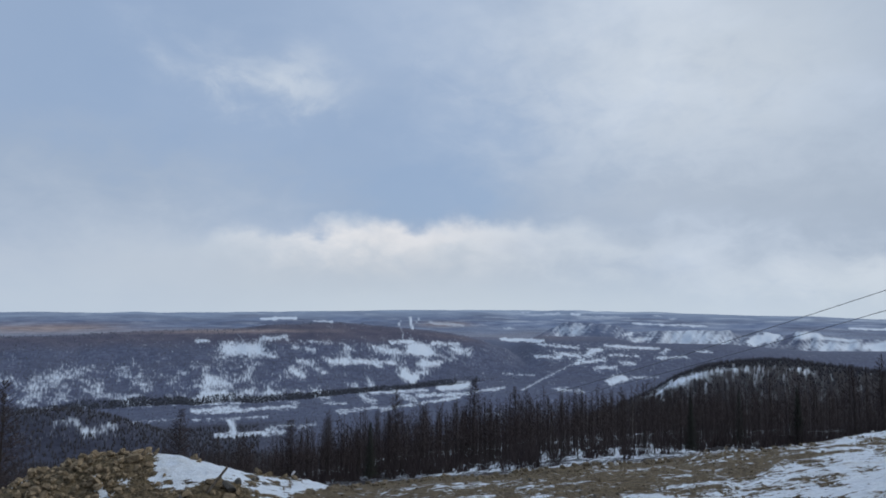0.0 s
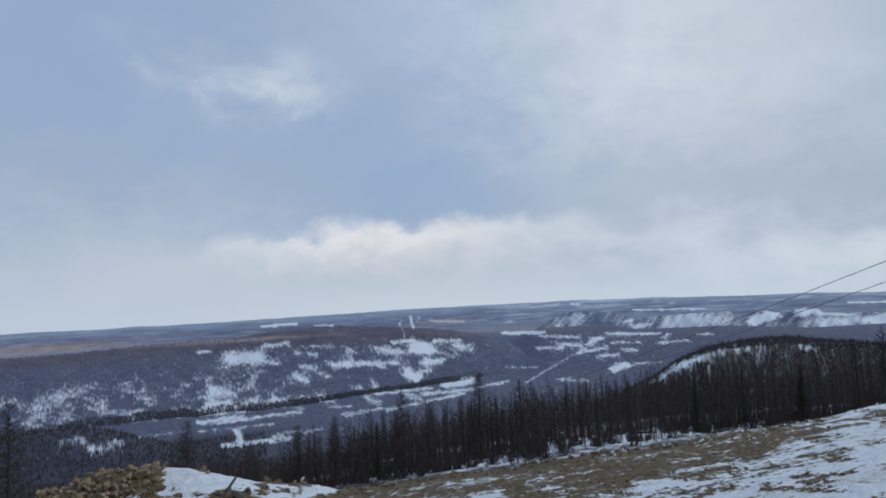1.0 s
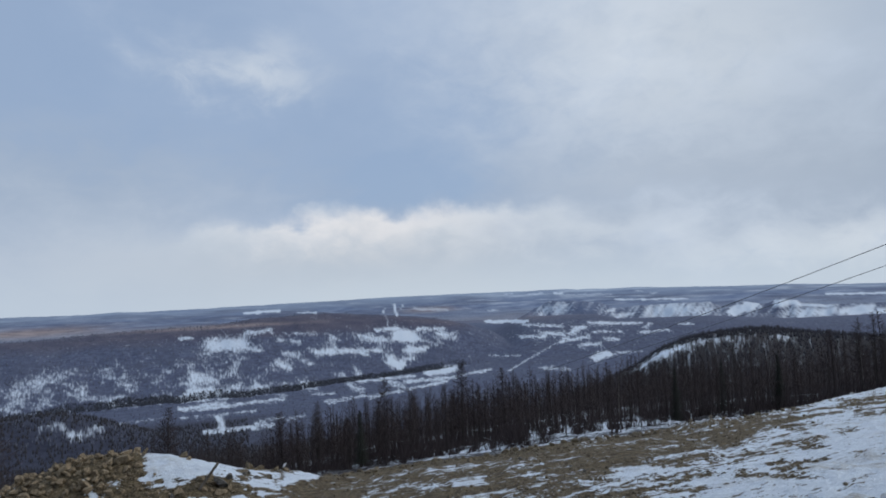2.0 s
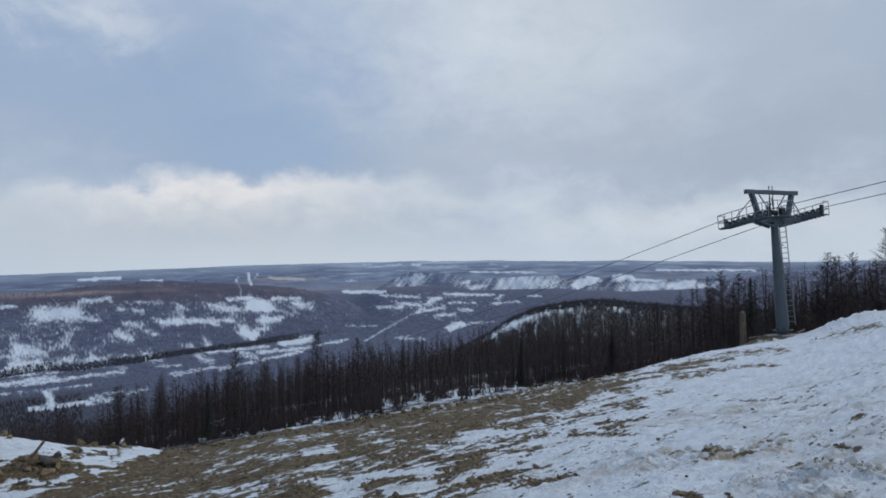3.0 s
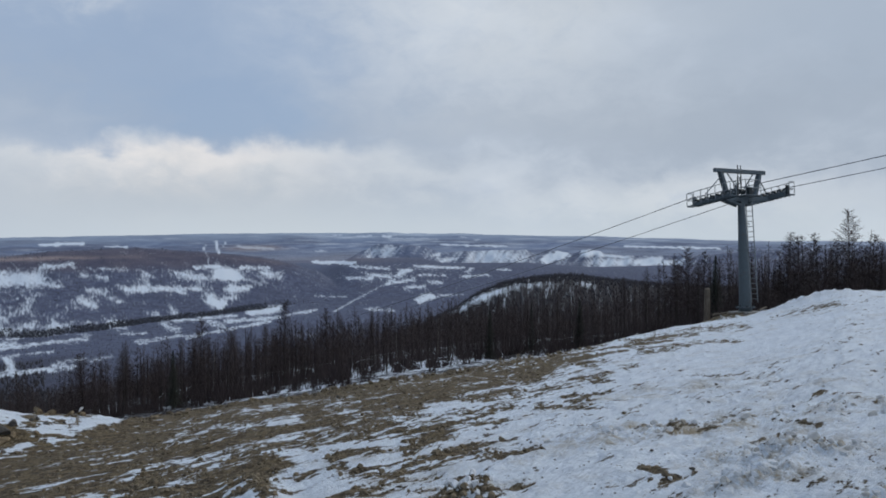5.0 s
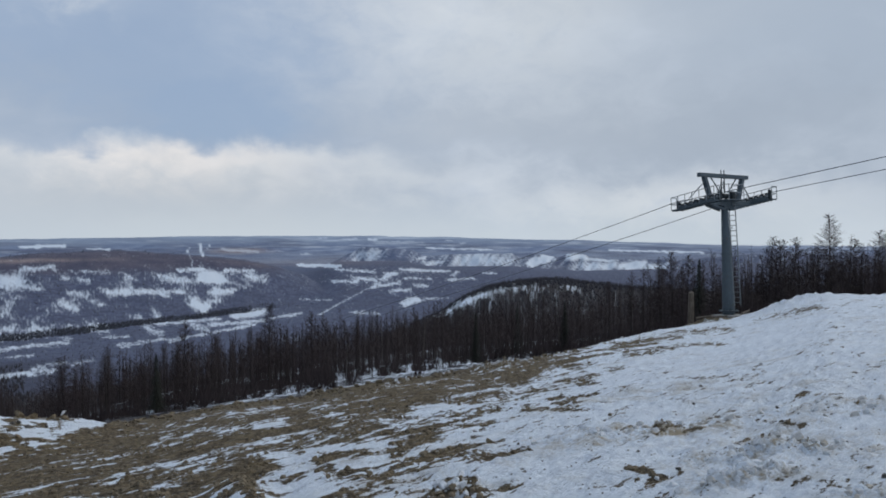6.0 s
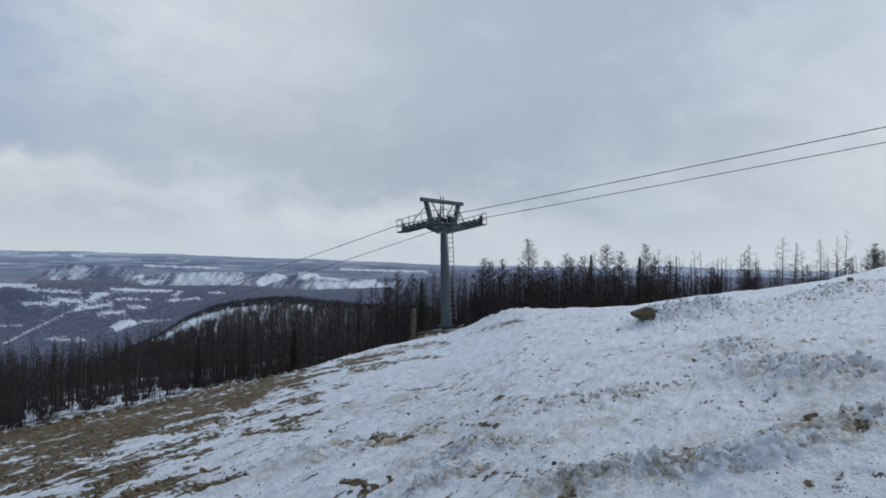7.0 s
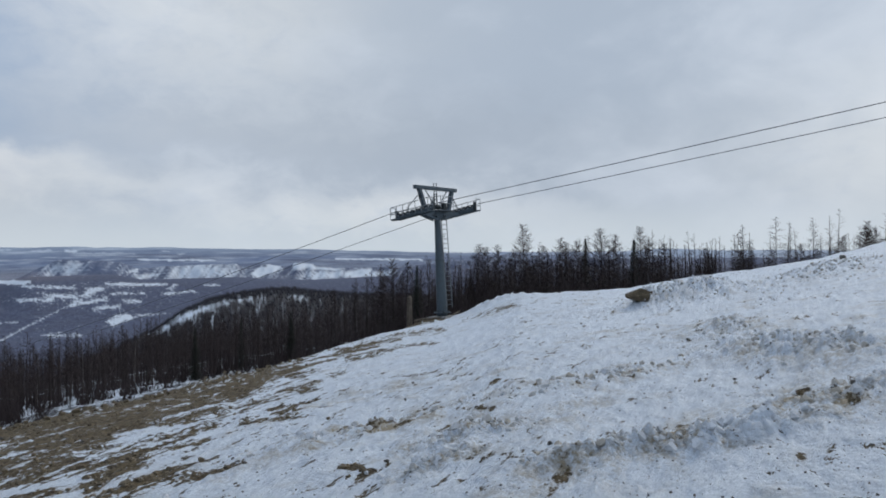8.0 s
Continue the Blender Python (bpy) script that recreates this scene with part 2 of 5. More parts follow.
BERMS = [  # bearing, distance, half length, half width, turn, height: ploughed snow
    (59.6, 25.3, 2.2, 1.3, 20, 0.50), (62.8, 26.5, 2.2, 1.2, 20, 0.36), (57.6, 24.5, 0.9, 0.7, 0, 0.30), (68.5, 10.5, 1.5, 0.65, 62, 0.26), (64, 14.5, 1.6, 0.7, 30, 0.16), (55.7, 5.75, 0.72, 0.20, -27, 0.17), (64.6, 6.05, 0.55, 0.22, -31, 0.19), (18.6, 6.2, 0.35, 0.25, 0, 0.16), (41.5, 6.1, 0.45, 0.3, -20, 0.10), (43.8, 6.9, 0.6, 0.28, -40, 0.12),
    (72.5, 7.2, 1.0, 0.5, -30, 0.14), (44.2, 43.0, 2.6, 1.5, 10, 0.28), (48, 45.0, 4.0, 2.0, 10, 0.2), (70, 30, 5, 2.2, 10, 0.35), (36, 8.6, 1.6, 0.3, -20, 0.06), (54.6, 9.6, 1.4, 0.4, -8, 0.08), (21.6, 22.5, 1.0, 0.5, 0, 0.30),
]


def relief(az, d):
    """Small relief of the near ground, and the heap's core."""
    a = np.radians(az)
    x, y = d * np.sin(a), d * np.cos(a)
    near = 1 - smooth(d, 45, 90)
    c, s = math.cos(radians(26)), math.sin(radians(26))
    u, v = x * c + y * s, -x * s + y * c
    z = 0.05 * field(x * 0.35, y * 0.35, 31, 3) + 0.036 * field(u * 0.9, v * 2.6, 32, 5, 0.6) + 0.020 * field(u * 4, v * 8, 33, 3, 0.6)
    tread = smooth(az, 4, 22) * (1 - 0.55 * smooth(d, 9, 17)) * (1 - smooth(d, 25, 50))  # trodden, frozen snow
    z = z + tread * (0.040 * np.abs(field(u * 1.6, v * 2.8, 38, 3, 0.55)) + 0.030 * np.abs(field(x * 5.5, y * 5.5, 39, 3, 0.6)) * smooth(field(x * 0.5, y * 0.8, 40, 3), -0.4, 0.7) - 0.02)
    rough = np.zeros_like(x)
    for b, r, lx, ly, t, h in BERMS:
        bx, by = at(b, r)
        k = bump(x, y, bx, by, lx, ly, t)
        rough += k * h
    z = z + rough * (0.85 + 0.5 * field(x * 2.2, y * 2.2, 34, 4, 0.6)) + 0.13 * np.minimum(1, rough * 6) * np.abs(field(x * 4.2, y * 4.2, 35, 4, 0.65))
    z = z + 0.018 * np.maximum(0, field(x * 2.3, y * 3.1, 36, 3, 0.6)) * smooth(az, 15, 35)
    # heap of quarry stones and the drift beside it
    hx, hy = at(-26.2, 17.2)
    z = z + 1.15 * bump(x, y, hx, hy, 1.9, 1.3, 18)
    z = z + 0.5 * bump(x, y, *at(-33, 16.8), 1.6, 1.2, 18)
    dx, dy = at(-18.8, 16.8)
    z = z + 0.78 * bump(x, y, dx, dy, 1.7, 1.2, 12)
    dx, dy = at(-13.0, 17.6)
    z = z + 0.38 * bump(x, y, dx, dy, 1.5, 0.7, 5)
    # spoil at the tower's foot
    fx, fy = at(39.0, 43.0)
    z = z + 0.22 * bump(x, y, fx, fy, 2.2, 0.9, 10) * (1 + 0.6 * field(x * 2.4, y * 2.4, 58, 3))
    # rut in the gravel
    rx, ry = at(1.0, 7.4)
    z = z + 0.12 * bump(x, y, rx, ry, 0.22, 1.1, 8) - 0.05 * bump(x, y, rx + 0.45, ry, 0.2, 1.2, 8)
    wood = smooth(d, 30, 60) * (1 - smooth(d, 600, 1500))
    return z * near + wood * 0.35 * field(x * 0.2, y * 0.2, 37, 3)


def ground_z(az, d):
    return land(az, d) + relief(az, d)


def bands(az, dip, rows):
    """How far places lie inside the snow bands: over 0 is snow."""
    out = np.full(np.shape(az), -0.9)
    for a0, e0, a1, e1, half, clear in rows:
        ua, ue = a1 - a0, e1 - e0
        t = np.clip(((az - a0) * ua + (dip - e0) * ue) / (ua * ua + ue * ue), 0, 1)
        off = (az - a0 - t * ua) ** 2 + (dip - e0 - t * ue) ** 2
        out = np.maximum(out, clear * 1.6 * np.exp(-off / (half * half)) - 0.9)
    return out


# snow in the wide view, from one bearing and dip to another: half width, how clear
HILL_CLEARINGS = [(-15.1, -2.39, -13, -2.27, 0.25, 1), (-17.7, -3.21, -15.4, -3.23, 0.63, 1.25), (-15.2, -3.45, -13.9, -3.74, 0.31, 0.9),
                  (-20.1, -2.49, -19.1, -2.51, 0.13, 1), (-12.5, -2.96, -10.9, -3.39, 0.25, 0.8), (-12.2, -2.62, -9.2, -2.67, 0.16, 0.7),
                  (-11.9, -4.21, -10.9, -4.49, 0.25, 0.9), (-10.8, -4.72, -9.9, -5.22, 0.25, 0.85), (-12.7, -4.9, -11.6, -5.29, 0.38, 0.7),
                  (-9.5, -4.27, -7.2, -4.31, 0.31, 1.1), (-7.2, -4.13, -5.1, -4.6, 0.25, 0.95), (-8.4, -3.07, -7.8, -3.46, 0.38, 0.75),
                  (-19.5, -6.77, -17.5, -6.96, 0.3, 0.85), (-19.3, -5.65, -17.7, -5.79, 0.45, 0.5), (-10.6, -6.72, -9.8, -7.09, 0.38, 0.8),
                  (-15.9, -6.66, -11.4, -6.74, 0.25, 0.55)]
# the clearest band, by bearing -2, is a sunlit patch painted as bright snow
SUNNY_CLEARINGS = [(-4.5, -2.69, -2.6, -2.63, 0.19, 1.2), (-2.7, -3.18, -1.4, -3.57, 0.5, 1.6), (-0.9, -2.79, 1.4, -2.87, 0.19, 0.9),
                   (0.8, -3.18, 2.3, -3.71, 0.31, 0.85), (-6, -3.09, -3.2, -3.67, 0.31, 0.7), (-2.1, -4.65, -0.1, -4.47, 0.25, 1), (-5.7, -4.29, -4.1, -4.46, 0.19, 0.9),
                   (-3.3, -5.34, -2.5, -5.75, 0.5, 1.5), (-2.1, -5.21, -1.2, -5.26, 0.19, 0.9), (-6.4, -5.75, -5.9, -6.29, 0.31, 0.9),
                   (-7.7, -6.17, -7.2, -6.3, 0.25, 0.8), (-1, -3.72, 0.9, -4.04, 0.25, 0.55)]
RIVER_SNOW = [(-0.1, -6.48, 2.2, -6.27, 0.31, 1.5), (-6, -6.88, -1.5, -6.69, 0.16, 1), (-6.8, -7.14, -5.7, -7.66, 0.31, 0.9), (-3.3, -7.18, -2.4, -7.43, 0.38, 0.9),
              (-2, -7.13, 2.2, -6.97, 0.19, 1), (-5.1, -8.25, 1.5, -7.27, 0.14, 1.1), (-20.1, -8, -16.8, -7.78, 0.25, 1.2), (-18.7, -8.12, -12.1, -7.87, 0.16, 1.1),
              (-13.5, -8.08, -12.1, -7.69, 0.25, 0.8), (-9.8, -7.67, -7.9, -7.68, 0.13, 0.9), (-9, -8.31, -5.1, -8.03, 0.13, 1), (2.7, -6.76, 5.1, -6.49, 0.13, 0.9),
              (3.3, -8.68, 5.1, -8.53, 0.16, 0.7), (5.1, -5.29, 8, -5.4, 0.13, 0.65), (9.4, -6.55, 10.3, -6.33, 0.16, 0.8), (-19.9, -8.69, -14.5, -8.61, 0.13, 1)]
BANK_SNOW = [(-17.2, -8.86, -17.1, -9.99, 0.31, 1.3), (-18.4, -9.92, -13.2, -9.89, 0.2, 1.3), (-14.5, -9.58, -12.3, -9.31, 0.19, 1.1),
             (-11.8, -9.59, -10.4, -9.27, 0.19, 1), (-29.5, -8.41, -28.3, -8.37, 0.35, 1.3), (-27.6, -8.83, -25.7, -8.88, 0.31, 1.3),
             (-31.6, -8.35, -30.7, -8.51, 0.19, 0.9), (-24.6, -8.55, -21, -8.51, 0.13, 0.7), (-8.6, -8.5, -4, -7.93, 0.13, 0.8)]
# first band: lake strip, its sunlight painted as extra clear snow
TOWN_SNOW = [(4.9, -2.44, 8.4, -2.55, 0.16, 1.7), (7.9, -2.76, 11.3, -3.03, 0.13, 0.8), (9.4, -3.53, 11.6, -3.76, 0.13, 0.9), (7.7, -3.81, 9.8, -3.92, 0.13, 0.85),
             (12, -3.57, 12.8, -3.22, 0.25, 1.05), (13.5, -2.86, 17.5, -2.99, 0.16, 1.05), (13.9, -3.61, 16.3, -3.7, 0.13, 0.8), (11.2, -4.29, 13.5, -4.02, 0.19, 0.95),
             (14.7, -4.25, 15.9, -4.26, 0.16, 0.8), (12.7, -4.67, 14.5, -4.63, 0.19, 1), (13.9, -5.72, 14.9, -5.47, 0.31, 1.5), (14.9, -5.47, 17.5, -5.3, 0.1, 0.95),
             (17.5, -3.79, 19.6, -3.6, 0.14, 0.95), (18.1, -3.46, 18.3, -3.06, 0.13, 0.9), (20.5, -3.17, 21.8, -3.21, 0.1, 0.9), (9.3, -6.5, 11.6, -6.62, 0.16, 0.75)]
# the band across bearing 0 paints a sunlit stretch as snow
PLAIN_SNOW = [(15.7, -1.04, 21.3, -1.19, 0.11, 1.3), (6.7, -0.18, 7.4, -0.19, 0.09, 1), (8.6, -0.29, 9.8, -0.26, 0.13, 1.1), (10.8, -0.28, 11.5, -0.37, 0.14, 1.2),
              (11.3, -0.49, 15.5, -0.56, 0.085, 0.9), (31.1, -1.25, 38.3, -1.38, 0.11, 1.4), (-15.1, -0.77, -12.3, -0.69, 0.16, 1.5),
              (-10.8, -0.92, -9.3, -1.01, 0.11, 1.2), (-1.1, -1.05, 1.7, -1.32, 0.22, 0.95), (5.2, -1.52, 6.1, -1.54, 0.1, 1), (2.4, -1.2, 3.8, -1.24, 0.09, 0.8),
              (17.3, -0.36, 18, -0.42, 0.09, 0.9), (18.6, -0.6, 19, -0.61, 0.13, 0.9)]
CUT_LINES = [(-3.8, -1.38, -3.6, -0.93, 0.09, 1.2), (-3.5, -1.53, -3.4, -2.37, 0.09, 1), (-2.8, -0.62, -2.6, -1.56, 0.12, 1.5), (-2.2, -1.01, -2, -0.65, 0.09, 1.1)]
SPUR_SNOW = [(18.3, -6.0, 20, -5.35, 0.36, 1.05), (20, -5.25, 22.2, -4.8, 0.32, 0.95), (22.2, -4.65, 24.9, -4.6, 0.32, 0.78), (24.9, -4.6, 28.5, -4.5, 0.28, 0.65),
             (16.5, -6.6, 17.7, -6.4, 0.36, 1.0), (18.7, -5.8, 19.7, -5.4, 0.36, 1.1)]
SCARP_SNOW = [(10.9, -1.79, 11.7, -1.31, 0.31, 1), (9.6, -2.05, 10.5, -1.36, 0.25, 0.8), (14.9, -1.99, 15.7, -1.75, 0.13, 0.9), (24.6, -2.36, 26.3, -1.75, 0.42, 1.6),
              (27.6, -1.81, 28.9, -1.74, 0.38, 1.3), (29.2, -1.98, 31.3, -2.06, 0.19, 1), (29.4, -2.79, 29.9, -2.42, 0.31, 1.2), (30.8, -2.81, 31.3, -2.44, 0.31, 1),
              (32.5, -2.56, 33.7, -2.38, 0.44, 1.4), (34.2, -2.58, 35.6, -2.5, 0.31, 1.1), (19.6, -2.47, 20, -1.76, 0.38, 1.2), (15.5, -2.44, 16.9, -2.26, 0.25, 1)]


# near slope, strips from one bearing and dip to another: half thickness, how clear
BANKS = [(31.5, -9.0, 33.7, -8.7, 0.2, 2.6), (33.0, -8.8, 36.6, -8.1, 0.34, 2.8), (36.2, -7.9, 40.2, -7.4, 0.32, 2.8), (32.8, -9.7, 36.6, -9.0, 0.3, 2.6), (36.6, -8.9, 39.6, -8.6, 0.2, 2.6), (42.4, -6.6, 44.3, -6.0, 0.2, 2.6), (44.3, -6.0, 46.5, -5.3, 0.2, 2.6), (27.5, -11.0, 28.8, -10.9, 0.2, 2.2),
         (27.0, -12.2, 30.2, -11.5, 0.16, 2.0), (29.0, -12.3, 30.2, -12.2, 0.18, 2.0), (26.7, -13.7, 30.6, -13.0, 0.14, 1.5), (31.5, -11.1, 32.7, -10.8, 0.2, 2.0), (23.3, -12.1, 24.9, -11.5, 0.41, 2.0), (21.3, -14.7, 30.1, -14.4, 0.14, 1.6), (42.4, -14.2, 46.0, -14.1, 0.16, 1.6), (22.4, -18.1, 25.3, -17.7, 0.18, 1.8)]
RUTS = [(1.4, -18.9, 2.1, -22.4, 0.68, 2.2), (32.7, -18.6, 34.7, -18.8, 0.27, 2.2), (1.1, -18.4, 3.2, -18.6, 0.41, 2.0)]
HEAP_SOIL = [(-19.5, -13.9, -16.2, -14.3, 0.5, 2.6), (-20.9, -14.3, -19.8, -14.3, 0.32, 2.2), (-19.0, -15.1, -18.1, -15.2, 0.2, 1.8), (-15.5, -14.7, -14.3, -15.0, 0.16, 1.8), (-15.8, -13.0, -14.1, -13.1, 0.18, 2.0), (-13.5, -13.3, -11.1, -13.6, 0.18, 2.0)]
OLD_SNOW = [(-12.6, -19.8, -9.9, -19.4, 0.41, 1.5), (-9.9, -19.9, -6.1, -20.1, 0.36, 1.3), (-6.1, -21.1, -4.3, -20.8, 0.36, 1.5), (-5.6, -19.3, -0.1, -19.3, 0.2, 1.3), (-3.9, -21.4, -0.2, -20.9, 0.36, 1.4), (-3.1, -18.4, -1.5, -17.7, 0.18, 1.3), (-5.9, -15.5, -1.4, -15.3, 0.14, 1.2), (-15.8, -16.7, -8.3, -16.7, 0.09, 1.1),
            (-17.7, -18.0, -14.1, -18.0, 0.11, 1.1), (-8.8, -18.2, -6.8, -17.6, 0.18, 1.1), (-1.1, -14.5, 3.4, -14.0, 0.16, 1.3), (-0.3, -17.1, 5.7, -16.0, 0.32, 1.3), (0.9, -17.8, 5.9, -17.9, 0.5, 1.3)]
LANE_SNOW = [(3.7, -18.6, 5.6, -18.8, 0.91, 1.2), (4.1, -21.3, 6.5, -20.6, 0.91, 1.2), (6.1, -17.6, 12.5, -17.4, 0.2, 1.4), (8.5, -18.7, 12.6, -18.4, 0.32, 1.3), (-0.1, -21.8, 0.5, -20.6, 0.5, 1.3), (15.2, -14.6, 19.6, -14.4, 0.32, 1.2), (1.9, -15.4, 3.8, -15.3, 0.32, 1.2), (13.1, -11.9, 16.3, -11.7, 0.18, 1.6)]
DRIFT_SNOW = [(-21.7, -11.3, -17.3, -12.1, 0.5, 3.2), (-17.3, -12.3, -12.5, -13.2, 0.35, 2.8), (-22.1, -12.0, -18.8, -12.7, 0.55, 3.0), (-22.7, -12.9, -19.8, -13.6, 0.5, 3.0), (-26.8, -12.4, -26.4, -13.0, 0.45, 3.2), (-26.3, -13.5, -24.8, -13.0, 0.41, 3.2), (-32.3, -12.1, -30.9, -12.2, 0.27, 2.6), (-21.3, -12.5, -18.5, -12.6, 0.59, 3.0), (-18.9, -12.8, -10.1, -13.8, 0.27, 2.6), (-16.0, -13.9, -12.1, -14.4, 0.27, 2.4), (-12.1, -14.2, -9.7, -14.1, 0.18, 2.2), (-17.2, -15.1, -14.0, -15.0, 0.23, 2.4), (-21.1, -15.8, -18.1, -15.8, 0.23, 2.6), (-19.7, -14.7, -17.7, -15.0, 0.23, 1.8), (-17.1, -14.0, -15.7, -14.5, 0.36, 1.8)]


def strips(az, dip, d, rows):
    out = np.zeros(np.shape(az))
    sel = d < 60
    out[sel] = strips_near(az[sel], dip[sel], rows)
    return out


def strips_near(az, dip, rows):
    out = np.zeros(np.shape(az))
    for a0, e0, a1, e1, half, strength in rows:
        t = np.clip((az - a0) / (a1 - a0), 0, 1)
        out = np.maximum(out, strength * np.exp(-((az - a0 - t * (a1 - a0)) / (half * 1.6)) ** 2 - ((dip - e0 - t * (e1 - e0)) / half) ** 2))
    return out


def snow_cover(az, d, z):
    """How snowy the ground is: over 0 is snow, below is bare."""
    out = np.zeros(np.shape(d))
    for sel, reach in ((d < 70, near_cover), ((d >= 70) & (d < 780), wood_cover), (d >= 780, far_cover)):
        if sel.any():
            out[sel] = reach(az[sel], d[sel], z[sel])
    return out


def near_cover(az, d, z):
    a = np.radians(az)
    x, y = d * np.sin(a), d * np.cos(a)
    # near slope: bare gravel downhill of a line, streaked along the old tracks
    c, s = math.cos(radians(38)), math.sin(radians(38))
    q = (x - 0.9) * c - (y - 7.0) * s
    u, v = x * s + y * c, q
    c2, s2 = math.cos(radians(64)), math.sin(radians(64))
    streak = field((x * s2 + y * c2) * 0.75, (x * c2 - y * s2) * 3.4, 41, 5, 0.62)
    fine = field(x * 2.5, y * 3.5, 42, 3, 0.6)
    near = np.clip(q / 3.0, -0.55, 0.8) + 0.6 * streak + 0.42 * fine - 0.03
    near = near + 0.34 * field((x * s2 + y * c2) * 4.0, (x * c2 - y * s2) * 9.0, 56, 3, 0.6)
    low = np.degrees(np.arctan2(z - EYE, d)) + 0.16 * field(x * 2.2, y * 2.2, 59, 4, 0.65)
    side = az + 0.5 * field(x * 1.7, y * 1.7, 60, 4, 0.65)
    near = near + 0.42 * field(x * 1.5, y * 1.5, 63, 4, 0.7)
    near = near + 0.48 * strips(side, low, d, OLD_SNOW) + 0.9 * strips(side, low, d, LANE_SNOW) - 0.55 * strips(side, low, d, BANKS) - 0.8 * strips(side, low, d, RUTS)
    near = near - 1.1 * smooth(d, shoulder(az)[1] * 0.88, shoulder(az)[1] * 0.97) * (1 - smooth(az, 10, 13)) * smooth(az, -9, -7)
    near = near + 0.25 * smooth(az, 45, 58) + 0.50 * smooth(az, 23, 32) * (1 - smooth(az, 42, 50)) * smooth(d, 11, 19)
    near = near + 0.5 * smooth(field((x * s2 + y * c2) * 1.8, (x * c2 - y * s2) * 7.0, 66, 4, 0.65), 0.35, 1.1) * smooth(az, -22, -8)
    near = near - 1.5 * bump(x, y, *at(18.6, 6.2), 0.32, 0.22, 0)
    # banks of bare soil by the tower
    for b, r, lx, ly, t in ((38.8, 42.8, 2.6, 1.2, 10), (41.0, 43.5, 1.6, 1.0, 0), (31.5, 25.0, 1.8, 0.4, -10), (28.5, 22.0, 1.6, 0.45, 5)):
        near = near - 1.7 * bump(x, y, *at(b, r), lx, ly, t)
    # heap and drift
    near = near - 1.6 * bump(x, y, *at(-29, 17.0), 3.2, 2.2, 18)
    for b, r, lx, ly, t in ((-22.0, 14.7, 0.7, 0.6, 0), (-20.5, 17.0, 1.2, 0.7, 12), (-24.3, 14.6, 0.55, 0.6, 0), (-31.5, 15.2, 0.8, 0.45, 0)):
        near = near + 1.9 * bump(x, y, *at(b, r), lx, ly, t)
    near = near + 0.75 * strips(side, low, d, DRIFT_SNOW) - 0.75 * strips(side, low, d, HEAP_SOIL)
    k1 = smooth(d, shoulder(az)[1] * 0.98, shoulder(az)[1] * 1.12)
    return near * (1 - k1) + wood_cover(az, d, z) * k1


def wood_cover(az, d, z):
    a = np.radians(az)
    x, y = d * np.sin(a), d * np.cos(a)
    dip = np.degrees(np.arctan2(z - EYE, d))
    floor = -0.48 + 0.75 * field(x * 0.25, y * 0.25, 43, 4) + 0.85 * field(x * 1.3, y * 1.3, 57, 4, 0.7) + 0.68 * np.exp(-((az - 11) / 11.0) ** 2) * (1 - smooth(d, 75, 120))
    spur = bands(az, dip, SPUR_SNOW) + 0.8 * field(az * 5, dip * 6, 48, 4, 0.7)
    w = smooth(d, 300, 420)
    return floor * (1 - w) + spur * w


def far_cover(az, d, z):
    dip = np.degrees(np.arctan2(z - EYE, d))
    side = az + 0.30 * field(az * 2.2, dip * 4.0, 64, 4, 0.6)
    low = dip + 0.09 * field(az * 3.0, dip * 5.0, 65, 4, 0.6)
    far = np.maximum.reduce([bands(side, low, r) for r in (HILL_CLEARINGS, SUNNY_CLEARINGS, RIVER_SNOW, BANK_SNOW, TOWN_SNOW)])
    far = far + 0.50 * field(az * 3.2, dip * 5.5, 44, 5, 0.7)
    # thin birch woods over snow on the long hill's face
    face = (d > 1650) & (d < 2750)
    thin = 0.62 * smooth(dip, -3.4, -5.2) * smooth(az, -9, -17) + 0.45 * bump(az, dip, -3, -3.7, 6, 1.1) + 0.45 * bump(az, dip, -12, -6.6, 7, 0.4) + 0.22
    far = far + np.where(face, thin * (0.9 + 0.9 * field(az * 1.2, dip * 1.8, 45, 3)), 0)
    far = np.maximum(far, np.maximum(bands(az, dip, CUT_LINES), bands(az, low, PLAIN_SNOW) - 0.1))
    gully = field(az * 4.4 - dip * 3.4, dip * 0.9, 46, 5, 0.7)
    on_wall = (d > 3150) & (d < 3600) & (az > 8)
    cliff = -0.40 + 0.95 * gully + 1.6 * bump(az, dip, 20.2, -2.1, 3.4, 0.85) + 0.75 * bump(az, dip, 10.6, -1.5, 1.6, 0.6) + 1.3 * bump(az, dip, 31.5, -2.55, 4.5, 0.42)
    far = np.where(on_wall, np.maximum(far, np.maximum(cliff, bands(side, low, SCARP_SNOW) + 0.3 + 0.6 * gully)), far)
    line = smooth(d, 3700, 4600) * (0.6 * field(az * 0.5, dip * 9, 47, 4) + 0.26 * smooth(az, -8, 8) - 0.44)
    far = np.where(d > 3600, np.maximum(far, line), far)
    hamlet = bump(az, dip, 11.5, -3.5, 5.0, 0.8) * (d > 1500) * (d < 3150)
    far = far + 0.42 * hamlet + 0.62 * hamlet * field(az * 2.2, dip * 14, 50, 4, 0.65)
    # the straight road into the town
    t = np.clip((dip + 6.62) / (6.62 - 3.7), 0, 1)
    road = np.abs(az - (6.6 + 5.6 * t)) / (0.22 - 0.06 * t)
    far = np.where((road < 1) & (dip > -6.64) & (dip < -3.7) & (d > 1500), np.maximum(far, 0.45), far)
    k2 = smooth(d, 800, 980)
    return wood_cover(az, d, z) * (1 - k2) + far * k2


